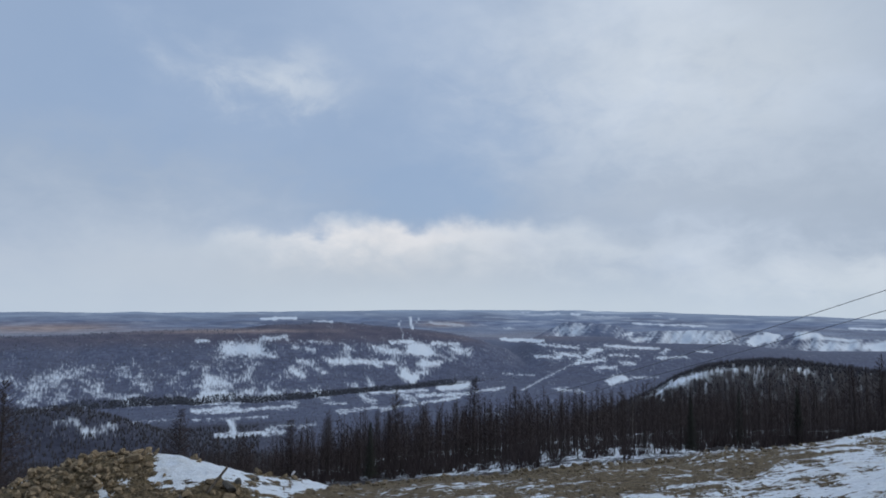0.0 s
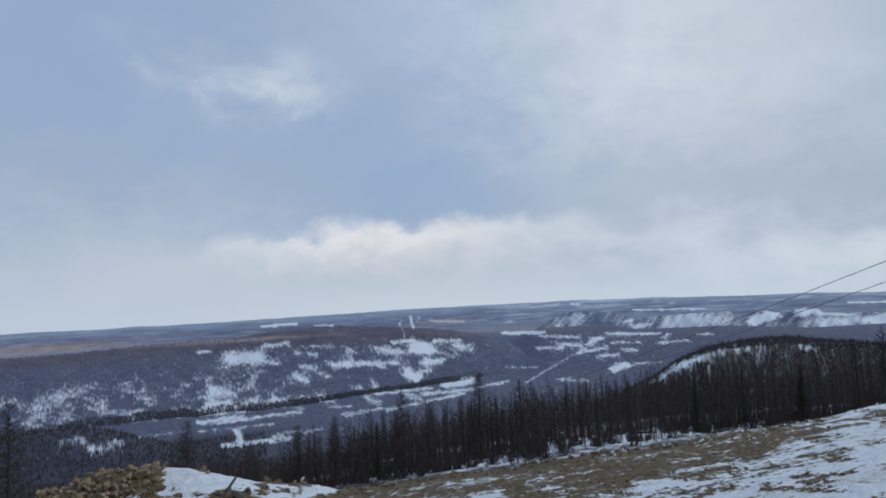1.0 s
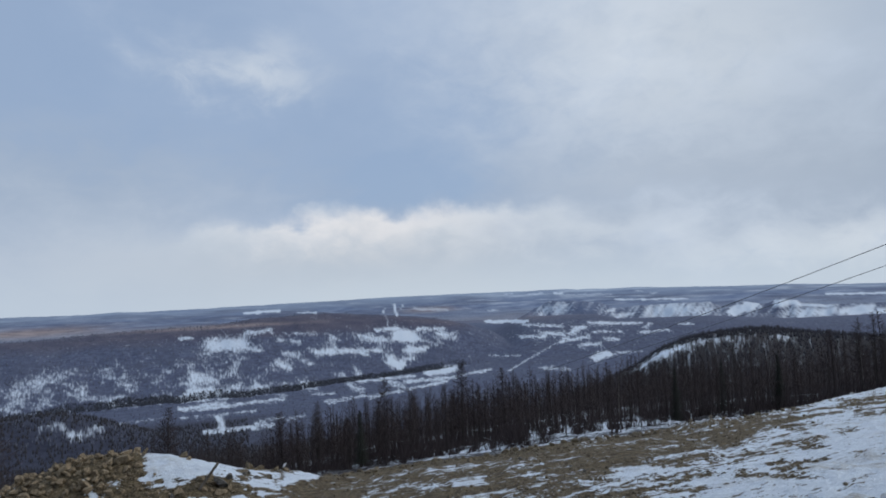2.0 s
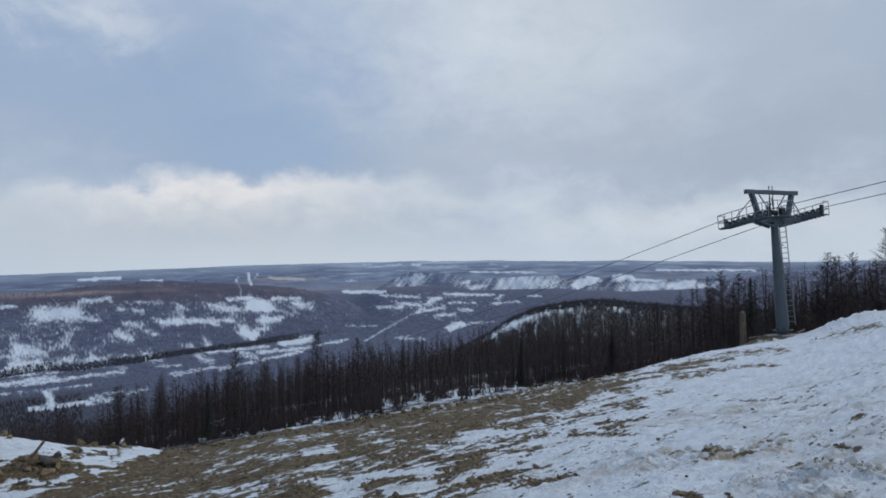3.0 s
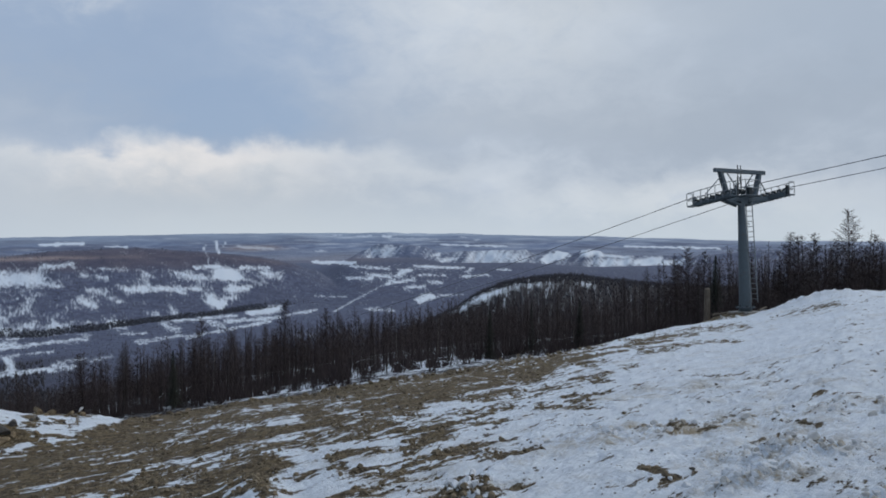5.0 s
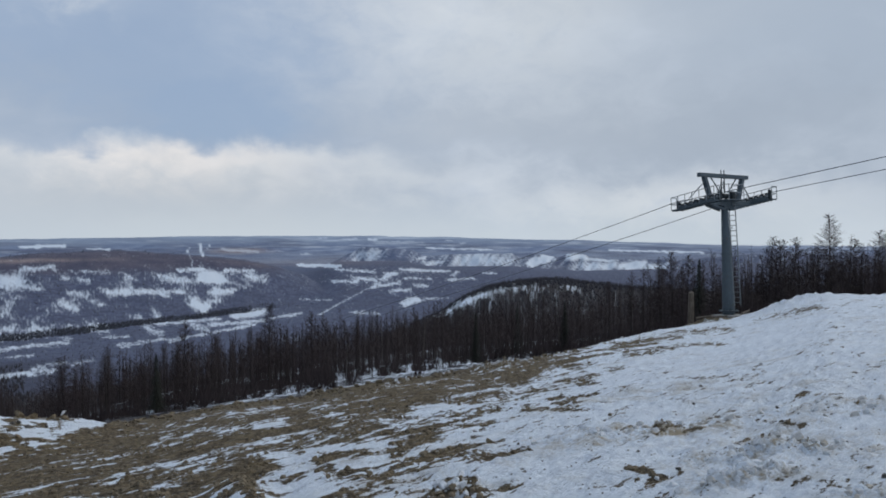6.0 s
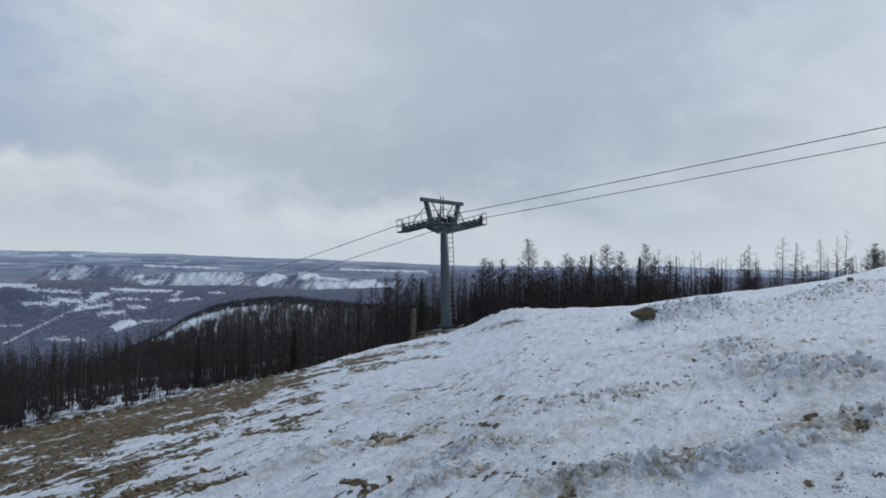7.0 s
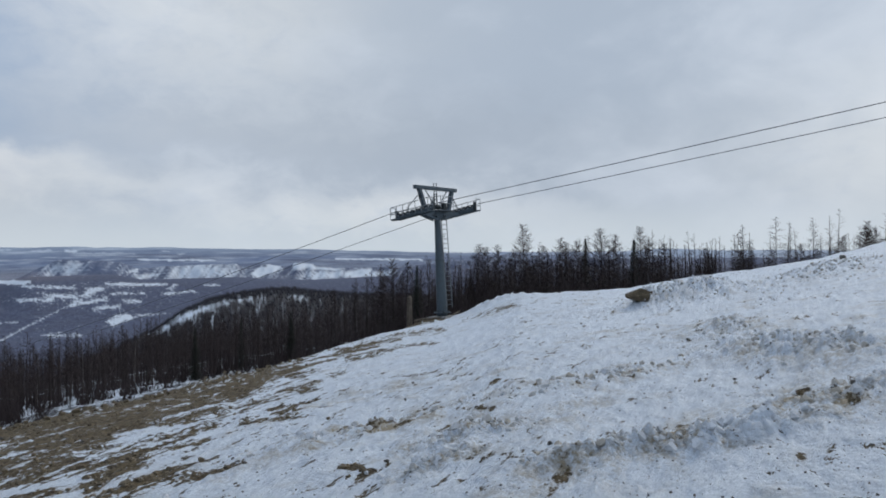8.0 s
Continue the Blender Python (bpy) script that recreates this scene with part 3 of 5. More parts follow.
# ---- materials ----
def material(name, build):
    m = bpy.data.materials.new(name)
    m.use_nodes = True
    g = Nodes(m.node_tree)
    color, rough, metal, height, size = build(g)
    p = g.add("ShaderNodeBsdfPrincipled")
    g.feed(p.inputs["Base Color"], color)
    g.feed(p.inputs["Roughness"], rough)
    g.feed(p.inputs["Metallic"], metal)
    p.inputs["Specular IOR Level"].default_value = 0.3
    if height is not None:
        b = g.add("ShaderNodeBump")
        b.inputs["Strength"].default_value = 1.0
        b.inputs["Distance"].default_value = size
        g.feed(b.inputs["Height"], height)
        g.feed(p.inputs["Normal"], b.outputs[0])
    g.feed(g.add("ShaderNodeOutputMaterial").inputs["Surface"], p.outputs[0])
    return m


def where(g):
    return g.add("ShaderNodeTexCoord").outputs["Object"]


def ground_look(g):
    p = where(g)
    snow, far, rust, dirty = g.attr("snow"), g.attr("far"), g.attr("rust"), g.attr("dirty")
    grit = g.noise(p, 9, 6, 0.7)
    clod = g.noise(p, 2.2, 4, 0.6)
    streaks = g.noise(g.scaled(p, 1.0, 4.5, 3.0, radians(-26)), 1.7, 6, 0.65)
    crumb = g.noise(p, 26, 4, 0.7)
    wood = g.noise(g.scaled(p, 1, 1, 0.35), 0.055, 5, 0.7)
    wood2 = g.noise(p, 0.012, 4, 0.6)
    pale = g.attr("pale")
    # noise by bearing and distance, shaped so streaks run upright in the camera's view
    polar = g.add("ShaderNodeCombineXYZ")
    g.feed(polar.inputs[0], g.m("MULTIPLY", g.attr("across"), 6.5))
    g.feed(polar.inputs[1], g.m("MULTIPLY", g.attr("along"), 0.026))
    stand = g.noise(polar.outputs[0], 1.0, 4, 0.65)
    # bare ground: gravel and dead grass
    soil = g.mix(g.ramp(grit, 0.32, 0.68), (0.024, 0.017, 0.011), (0.200, 0.148, 0.082))
    soil = g.mix(g.ramp(clod, 0.45, 0.75, 0.0, 0.7), soil, (0.160, 0.122, 0.066))
    soil = g.mix(g.ramp(crumb, 0.50, 0.68, 0.0, 0.65), soil, (0.29, 0.24, 0.168))
    # far woods: bare larch and birch seen from above, blue haze mixed into the colours
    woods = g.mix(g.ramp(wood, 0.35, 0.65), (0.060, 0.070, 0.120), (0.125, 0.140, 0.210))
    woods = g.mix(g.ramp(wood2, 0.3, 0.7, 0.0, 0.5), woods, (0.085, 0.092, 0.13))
    woods = g.mix(rust, woods, g.mix(g.ramp(wood2, 0.35, 0.65), (0.070, 0.064, 0.096), (0.115, 0.098, 0.125)))
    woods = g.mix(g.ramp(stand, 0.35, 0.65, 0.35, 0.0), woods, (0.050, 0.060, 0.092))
    # distance haze put into the colour of the far plateau
    haze_tint = g.mix(g.ramp(wood2, 0.3, 0.7), (0.125, 0.165, 0.265), (0.215, 0.26, 0.36))
    woods = g.mix(pale, woods, haze_tint)
    # tan country, in part sunlight on the plains put into the colour
    woods = g.mix(g.attr("tan"), woods, g.mix(g.ramp(wood2, 0.35, 0.65), (0.24, 0.185, 0.175), (0.36, 0.28, 0.255)))
    # paler haze painted on towards the skyline
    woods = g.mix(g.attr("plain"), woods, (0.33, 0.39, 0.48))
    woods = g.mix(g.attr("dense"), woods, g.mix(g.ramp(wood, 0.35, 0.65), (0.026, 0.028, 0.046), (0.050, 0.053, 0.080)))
    # dark wood floor: leaf litter with the trees' shadow put into its colour
    soil = g.mix(g.attr("litter_and_shade"), soil, g.mix(g.ramp(grit, 0.3, 0.7), (0.010, 0.009, 0.010), (0.042, 0.034, 0.036)))
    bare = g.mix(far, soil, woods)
    # snow: clean, trodden and dirty
    white = g.mix(g.ramp(streaks, 0.35, 0.7), (0.665, 0.72, 0.79), (0.79, 0.842, 0.90))
    # tan dirt, with the berms' crease shade in the same mask
    dirt = g.m("MULTIPLY", g.ramp(add_up(g, [clod, g.m("MULTIPLY", grit, 0.6), g.m("MULTIPLY", crumb, 0.7)]), 1.0, 1.42), g.m("ADD", g.m("MULTIPLY", dirty, 1.1), 0.07), clamp=True)
    white = g.mix(dirt, white, (0.33, 0.275, 0.19))
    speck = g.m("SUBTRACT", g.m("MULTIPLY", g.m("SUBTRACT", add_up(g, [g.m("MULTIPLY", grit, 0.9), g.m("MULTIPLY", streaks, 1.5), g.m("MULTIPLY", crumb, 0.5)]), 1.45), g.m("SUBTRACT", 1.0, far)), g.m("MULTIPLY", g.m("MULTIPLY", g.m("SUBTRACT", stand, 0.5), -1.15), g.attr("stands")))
    # same layout, stretched to give level streaks as the camera sees them
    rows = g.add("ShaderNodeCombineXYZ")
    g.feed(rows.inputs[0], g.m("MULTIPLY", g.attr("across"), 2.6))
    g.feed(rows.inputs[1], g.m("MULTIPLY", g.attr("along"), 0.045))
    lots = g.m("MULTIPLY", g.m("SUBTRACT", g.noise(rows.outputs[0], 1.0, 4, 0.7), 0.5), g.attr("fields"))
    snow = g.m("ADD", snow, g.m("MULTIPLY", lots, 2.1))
    wet = g.m("ADD", snow, g.m("MULTIPLY", speck, 3.0))
    cover = g.m("ADD", g.m("MULTIPLY", g.ramp(wet, -0.10, 0.20), g.m("SUBTRACT", 1.0, far)), g.m("MULTIPLY", g.ramp(wet, -0.35, 1.25), far))
    far_cover = g.m("MULTIPLY", cover, g.m("SUBTRACT", 1.0, g.m("MULTIPLY", far, 0.1)))
    color = g.mix(far_cover, bare, white)
    rough = g.ramp(cover, 0, 1, 0.95, 0.62)
    lumps = add_up(g, [g.m("MULTIPLY", grit, 0.7), g.m("MULTIPLY", clod, 0.5), g.m("MULTIPLY", streaks, 0.6), g.m("MULTIPLY", cover, 0.25), g.m("MULTIPLY", crumb, 0.3)])
    return color, rough, 0.0, g.m("MULTIPLY", g.m("MULTIPLY", lumps, g.m("SUBTRACT", 1.0, g.m("MULTIPLY", cover, 0.22))), g.m("SUBTRACT", 1.0, far)), 0.12


def bark_look(lo, hi, scale):
    def build(g):
        p = where(g)
        n = g.noise(g.scaled(p, 1, 1, 0.25), scale, 5, 0.65)
        r = g.add("ShaderNodeObjectInfo").outputs["Random"]
        c = g.mix(g.ramp(n, 0.3, 0.7), lo, hi)
        c = g.mix(g.m("MULTIPLY", r, 0.35), c, (0.05, 0.042, 0.036))
        return c, 0.92, 0.0, n, 0.02
    return build


def steel_look(base, rusty, rough, metal):
    def build(g):
        p = where(g)
        n = g.noise(p, 3.5, 6, 0.6)
        f = g.noise(g.scaled(p, 6, 6, 1.0), 4.0, 4, 0.6)
        c = g.mix(g.ramp(n, 0.56, 0.75, 0.0, 0.75), base, rusty)
        c = g.mix(g.ramp(f, 0.45, 0.8, 0.0, 0.5), c, tuple(v * 1.7 for v in base))
        return c, g.ramp(n, 0.3, 0.7, rough, rough + 0.2), metal, f, 0.004
    return build


def stone_look(lo, hi):
    def build(g):
        p = where(g)
        n = g.noise(p, 5, 6, 0.65)
        f = g.noise(p, 28, 4, 0.7)
        r = g.add("ShaderNodeObjectInfo").outputs["Random"]
        i = g.add("ShaderNodeNewGeometry").outputs["Random Per Island"]
        c = g.mix(g.ramp(n, 0.3, 0.7), lo, hi)
        c = g.mix(g.m("MULTIPLY", r, 0.4), c, tuple(v * 0.7 for v in lo))
        c = g.mix(g.m("MULTIPLY", i, 0.3), c, tuple(min(1, v * 1.25) for v in hi))
        c = g.mix(g.ramp(f, 0.62, 0.8, 0.0, 0.35), c, (0.06, 0.055, 0.05))
        return c, 0.93, 0.0, g.m("ADD", n, g.m("MULTIPLY", f, 0.3)), 0.04
    return build


def wood_look(lo, hi):
    def build(g):
        p = where(g)
        n = g.noise(g.scaled(p, 8, 8, 0.8), 3, 5, 0.6)
        k = g.noise(p, 1.5, 3, 0.5)
        c = g.mix(g.ramp(n, 0.3, 0.7), lo, hi)
        return g.mix(g.ramp(k, 0.5, 0.7, 0, 0.5), c, lo), 0.9, 0.0, n, 0.01
    return build


M_GROUND = material("snow_gravel_and_woods", ground_look)
def lump_look(g):
    p = where(g)
    n = g.noise(p, 1.3, 4, 0.6)
    f = g.noise(p, 24, 4, 0.6)
    i = g.add("ShaderNodeNewGeometry").outputs["Random Per Island"]
    c = g.mix(g.ramp(f, 0.3, 0.7), (0.56, 0.575, 0.595), (0.76, 0.775, 0.795))
    c = g.mix(g.m("MULTIPLY", g.ramp(n, 0.40, 0.60), g.ramp(i, 0.1, 0.8, 0.25, 0.9)), c, (0.40, 0.35, 0.275))
    return c, 0.75, 0.0, f, 0.02


M_SNOW = material("ploughed_snow", lump_look)
M_LARCH = material("larch_bark", bark_look((0.016, 0.013, 0.011), (0.055, 0.043, 0.035), 6))
M_TWIG = material("larch_twigs", bark_look((0.030, 0.021, 0.022), (0.066, 0.046, 0.046), 3))
M_BIRCH = material("birch_bark", bark_look((0.12, 0.10, 0.085), (0.34, 0.31, 0.28), 5))
M_SPRUCE = material("spruce_needles", bark_look((0.012, 0.016, 0.012), (0.035, 0.042, 0.030), 4))
# far trees, these three: blue distance haze put into the bark colours
M_FARWOOD = material("hazed_distant_trees", bark_look((0.07, 0.078, 0.105), (0.14, 0.15, 0.19), 0.2))
# navy from the slope's shade and haze, held in the colour itself
M_SLOPEWOOD = material("shaded_slope_wood", bark_look((0.018, 0.019, 0.026), (0.048, 0.048, 0.062), 0.2))
M_SLOPE = material("hazed_valley_conifers", bark_look((0.020, 0.026, 0.040), (0.048, 0.056, 0.078), 0.2))
M_STEEL = material("blue_grey_tower_paint", steel_look((0.085, 0.105, 0.118), (0.12, 0.10, 0.08), 0.55, 0.15))
M_DARK = material("dark_greased_steel", steel_look((0.035, 0.042, 0.045), (0.06, 0.045, 0.035), 0.5, 0.4))
M_GALV = material("galvanised_rails", steel_look((0.22, 0.24, 0.25), (0.16, 0.13, 0.10), 0.5, 0.5))
M_ROPE = material("steel_rope", steel_look((0.10, 0.11, 0.125), (0.09, 0.08, 0.07), 0.5, 0.4))
M_STONE = material("brown_quarry_stone", stone_look((0.105, 0.077, 0.047), (0.39, 0.30, 0.19)))
M_GRAVEL = material("mixed_gravel", stone_look((0.075, 0.057, 0.037), (0.245, 0.195, 0.13)))
M_GREY = material("grey_field_stone", stone_look((0.07, 0.065, 0.062), (0.20, 0.185, 0.165)))
M_DARKSTONE = material("dark_brown_boulder", stone_look((0.035, 0.028, 0.02), (0.15, 0.115, 0.07)))
M_PALE = material("pale_quartz_stone", stone_look((0.62, 0.62, 0.64), (0.82, 0.82, 0.84)))
M_TIMBER = material("weathered_timber", wood_look((0.075, 0.058, 0.042), (0.20, 0.165, 0.13)))
M_CONCRETE = material("footing_concrete", stone_look((0.20, 0.19, 0.18), (0.36, 0.35, 0.33)))


# ---- mesh helpers ----
def mesh_of(name, verts, faces, mats, slots=None, smooth_faces=False):
    me = bpy.data.meshes.new(name)
    me.from_pydata([tuple(v) for v in verts], [], [tuple(f) for f in faces])
    for m in mats:
        me.materials.append(m)
    if slots is not None:
        me.polygons.foreach_set("material_index", np.asarray(slots, np.int32))
    if smooth_faces:
        me.polygons.foreach_set("use_smooth", np.ones(len(me.polygons), bool))
    me.update()
    return me


def part(name, bm, material, parent, label=""):
    """A bmesh as one mesh object under a thing or a part."""
    me = bpy.data.meshes.new(name)
    bm.to_mesh(me)
    bm.free()
    me.materials.append(material)
    ob = new(name, me)
    ob.parent = parent
    return tagged(ob, label)


def box(bm, sx, sy, sz, m, bevel=0.0):
    made = bmesh.ops.create_cube(bm, size=1.0, matrix=m @ Matrix.Diagonal((sx, sy, sz, 1)))
    if bevel:
        edges = list({e for v in made["verts"] for e in v.link_edges})
        bmesh.ops.bevel(bm, geom=edges, offset=bevel, segments=2, affect="EDGES", profile=0.5)
    return bm


def rod(bm, a, b, r0, r1=None, sides=8, caps=True):
    a, b = Vector(a), Vector(b)
    m = Matrix.Translation((a + b) / 2) @ (b - a).to_track_quat("Z", "Y").to_matrix().to_4x4()
    bmesh.ops.create_cone(bm, cap_ends=caps, segments=sides, radius1=r0, radius2=r0 if r1 is None else r1, depth=(b - a).length, matrix=m)
    return bm


def beam(bm, a, b, w, h, bevel=0.0):
    a, b = Vector(a), Vector(b)
    m = Matrix.Translation((a + b) / 2) @ (b - a).to_track_quat("Z", "Y").to_matrix().to_4x4()
    return box(bm, w, h, (b - a).length, m, bevel)


def fresh():
    return bmesh.new()


# ---- ground: one sheet from underfoot to the skyline ----
def foot_line(az):
    """Distance of the long hill's foot."""
    return table(az, (-40, 1680), (-33, 1690), (-13, 1745), (0.8, 2040), (6, 2200))


def build_ground():
    azs = np.concatenate([np.arange(-180, -42, 3.0), np.arange(-42, 80, 0.165), np.arange(80, 180, 3.0)])
    ds = np.concatenate([np.geomspace(0.25, 3.2, 14)[:-1], 1 / np.linspace(1 / 3.2, 1 / 24, 320)[:-1], np.geomspace(24, 60, 90)[:-1], np.geomspace(60, 1400, 75)[:-1],
                         np.linspace(1400, 3150, 75)[:-1], np.linspace(3150, 3620, 40)[:-1], np.linspace(3620, 4880, 60)])
    A, D = np.meshgrid(azs, ds)
    Z = ground_z(A, D)
    S = snow_cover(A, D, Z)
    a = np.radians(A)
    co = np.stack([D * np.sin(a), D * np.cos(a), Z], -1).reshape(-1, 3)
    nr, nc = A.shape
    idx = np.arange(nr * nc).reshape(nr, nc)
    right = np.roll(idx, -1, axis=1)
    quads = np.stack([idx[:-1], right[:-1], right[1:], idx[1:]], -1).reshape(-1, 4)[:, ::-1]
    hub = len(co)
    co = np.vstack([co, [[0, 0, float(Z[0].mean())]]])
    fan = np.stack([np.full(nc, hub), right[0], idx[0]], -1)
    me = bpy.data.meshes.new("ground")
    me.vertices.add(len(co))
    me.vertices.foreach_set("co", co.ravel())
    loops = np.concatenate([quads.ravel(), fan.ravel()])
    me.loops.add(len(loops))
    me.loops.foreach_set("vertex_index", loops.astype(np.int32))
    starts = np.concatenate([np.arange(len(quads)) * 4, len(quads) * 4 + np.arange(len(fan)) * 3])
    me.polygons.add(len(starts))
    me.polygons.foreach_set("loop_start", starts.astype(np.int32))
    me.polygons.foreach_set("use_smooth", np.ones(len(starts), bool))
    me.update(calc_edges=True)
    me.validate()
    dip = np.degrees(np.arctan2(Z - EYE, D))
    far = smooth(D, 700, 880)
    rust = np.where((D > 2250) & (A < 4), 0.9 * smooth(dip, -3.3, -2.2), 0)
    rust = np.where(D > 2620, 0.55 * smooth(A, 6, -4) * (0.6 + 0.5 * field(A * 0.4, D * 0.004, 52, 3)), rust)
    # tan by bearings -31 and 0 stands in for sunlight on the plain
    tan = 0.95 * bump(A, dip, -31, -1.45, 6, 0.35) * (D > 2750) + 0.75 * bump(A, dip, -17, -1.75, 7, 0.16) * (D > 2400) + 0.8 * bump(A, dip, 0.3, -1.2, 2.2, 0.22) * (D > 2750) + 0.25 * bump(A, dip, 6, -2.2, 6, 0.3) * (D > 2500)
    # pale: how much distance haze is painted into the land's colour
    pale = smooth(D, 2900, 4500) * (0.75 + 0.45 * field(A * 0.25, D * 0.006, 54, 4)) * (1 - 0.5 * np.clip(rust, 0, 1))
    # the same tint brightens the scarp face that lies in shade
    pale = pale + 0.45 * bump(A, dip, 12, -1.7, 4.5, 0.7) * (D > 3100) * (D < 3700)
    x, y = D * np.sin(a), D * np.cos(a)
    dirty = np.zeros_like(D)
    for b, r, lx, ly, t, h in BERMS:
        bx, by = at(b, r)
        dirty = np.maximum(dirty, (1.0 if r < 20 else 0.3) * bump(x, y, bx, by, lx * 1.2, ly * 1.3, t))
    # crease shade put into the berms' dirt: stronger between the lumps
    lumps = np.abs(field(x * 4.2, y * 4.2, 35, 4, 0.65))
    dirty = dirty * (1.3 - 1.2 * lumps)
    dirty = np.clip(dirty + (0.45 + 0.25 * bump(A, D, 44, 8, 14, 3.5)) * np.maximum(0, field(x * 0.6, y * 1.3, 53, 4) + 0.1) * (D < 40), 0, 1)
    # plain: skyline haze put into the colour, also on the hills far right
    for key, val in (("snow", S), ("far", far), ("rust", np.clip(rust, 0, 1)), ("tan", np.clip(tan, 0, 1)), ("dirty", dirty), ("pale", np.clip(pale, 0, 1)), ("dense", np.clip(smooth(D, 640, 850) * (1 - smooth(D, 1240, 1380)) * (1 - smooth(A, -19, -8)) + 0.75 * smooth(D, 330, 420) * (1 - smooth(D, 700, 860)) + 0.8 * np.exp(-((D - foot_line(A) - 28 * field(A * 0.5, A * 0, 61, 4)) / 45.0) ** 2) * (1 - smooth(A, -2, 4)), 0, 1)), ("fields", smooth(D, 1200, 1400) * (1 - smooth(D, 2950, 3150)) * np.maximum(smooth(A, 1, 6), smooth(D, 1250, 1400) * (1 - smooth(D, foot_line(A) - 60, foot_line(A))))), ("plain", np.clip(smooth(D, 4350, 4860) * (0.6 + 0.3 * field(A * 0.3, D * 0.01, 55, 3)) + 0.6 * smooth(A, 50, 58) * smooth(D, 3500, 4300), 0, 1)), ("stands", smooth(D, 240, 420) * (1 - 0.85 * smooth(D, 2850, 3100))), ("across", A), ("along", D), ("litter_and_shade", smooth(D, shoulder(A)[1] * 1.10, shoulder(A)[1] * 1.4))):
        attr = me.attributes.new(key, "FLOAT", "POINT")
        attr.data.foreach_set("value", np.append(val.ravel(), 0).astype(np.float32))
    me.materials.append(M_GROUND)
    return tagged(new("ground", me), "snowy gravel hillside falling to wooded river valley", "ground", kind="structure")


ground = build_ground()


def spot(az, d, lift=0.0):
    x, y = at(az, d)
    return Vector((x, y, float(ground_z(np.array([az]), np.array([d]))[0]) + lift))


# ---- trees ----
def spike(verts, faces, a, b, r, slot, slots, tip=0.15):
    """A thin three-sided twig."""
    a, b = np.asarray(a, float), np.asarray(b, float)
    t = b - a
    n = np.linalg.norm(t) + 1e-9
    t = t / n
    s = np.cross(t, (0.3, 0.2, 0.93))
    s = s / (np.linalg.norm(s) + 1e-9)
    q = np.cross(t, s)
    k = len(verts)
    for i in range(3):
        w = 2 * math.pi * i / 3
        verts.append(a + r * (math.cos(w) * s + math.sin(w) * q))
    verts.append(b)
    for i in range(3):
        faces.append((k + i, k + (i + 1) % 3, k + 3))
        slots.append(slot)


def stem(verts, faces, slots, slot, h, r, sides, rings, rng, bend):
    k = len(verts)
    path = []
    for j in range(rings + 1):
        f = j / rings
        path.append(np.array([bend[0] * f * f, bend[1] * f * f, h * f - 0.4 * (1 - f)]))
        rr = r * (1 - f) ** 0.85 + 0.012
        if j == 0:
            rr *= 1.35
        for i in range(sides):
            w = 2 * math.pi * i / sides
            verts.append(path[-1] + np.array([math.cos(w), math.sin(w), 0]) * rr)
    for j in range(rings):
        for i in range(sides):
            a, b = k + j * sides + i, k + j * sides + (i + 1) % sides
            faces.append((a, b, b + sides, a + sides))
            slots.append(slot)
    return path


def larch_meshes(seed, h, branches, twigs, spread=1.0, low=0.25, thick=1.0, droop=0.0, sides=7, rings=7, fat=1.0):
    """Trunk and crown of a bare tree."""
    rng = random.Random(seed)
    tv, tf, ts = [], [], []
    bend = (rng.uniform(-0.25, 0.25), rng.uniform(-0.25, 0.25))
    stem(tv, tf, ts, 0, h, 0.0072 * h * thick, sides, rings, rng, bend)
    cv, cf, cs = [], [], []
    for i in range(branches):
        f = low + (0.985 - low) * (i + rng.random()) / branches
        base = np.array([bend[0] * f * f, bend[1] * f * f, h * f])
        w = rng.uniform(0, 2 * math.pi)
        ln = spread * (0.19 * h * (1 - f) ** 0.8 + 0.14) * rng.uniform(0.55, 1.15) * (0.55 + 0.45 * min(1, (f - low) / 0.15 + 0.25))
        up = rng.uniform(-0.12, 0.28) + 0.35 * f - droop
        out = np.array([math.cos(w), math.sin(w), 0.0])
        mid = base + out * ln * 0.55 + np.array([0, 0, ln * 0.55 * up])
        end = base + out * ln + np.array([0, 0, ln * (up + 0.18)])
        br = (0.019 + 0.017 * (1 - f)) * fat
        spike(cv, cf, base, mid + (mid - base) * 0.25, br, 0, cs)
        spike(cv, cf, mid, end, br * 0.75, 0, cs)
        for j in range(twigs):
            q = (j + rng.random()) / twigs
            p = base + (end - base) * (0.25 + 0.75 * q)
            side = np.cross(out, (0, 0, 1)) * rng.choice((-1, 1))
            d = side * rng.uniform(0.5, 1) + out * rng.uniform(0.1, 0.8) + np.array([0, 0, rng.uniform(-0.35, 0.55)])
            spike(cv, cf, p, p + d * ln * rng.uniform(0.22, 0.5), 0.022 * fat, 0, cs)
    return (tv, tf), (cv, cf)


def tree_thing(kind, seed, h, label, category, trunk_mat, crown_mat, branches, twigs, **kw):
    (tv, tf), (cv, cf) = larch_meshes(seed, h, branches, twigs, **kw)
    root = new(kind)
    for nm, v, f, m, s in (("trunk", tv, tf, trunk_mat, True), ("crown", cv, cf, crown_mat, False)):
        ob = new(nm, mesh_of(nm, v, f, [m], None, s))
        ob.parent = root
    return tagged(root, label, category)


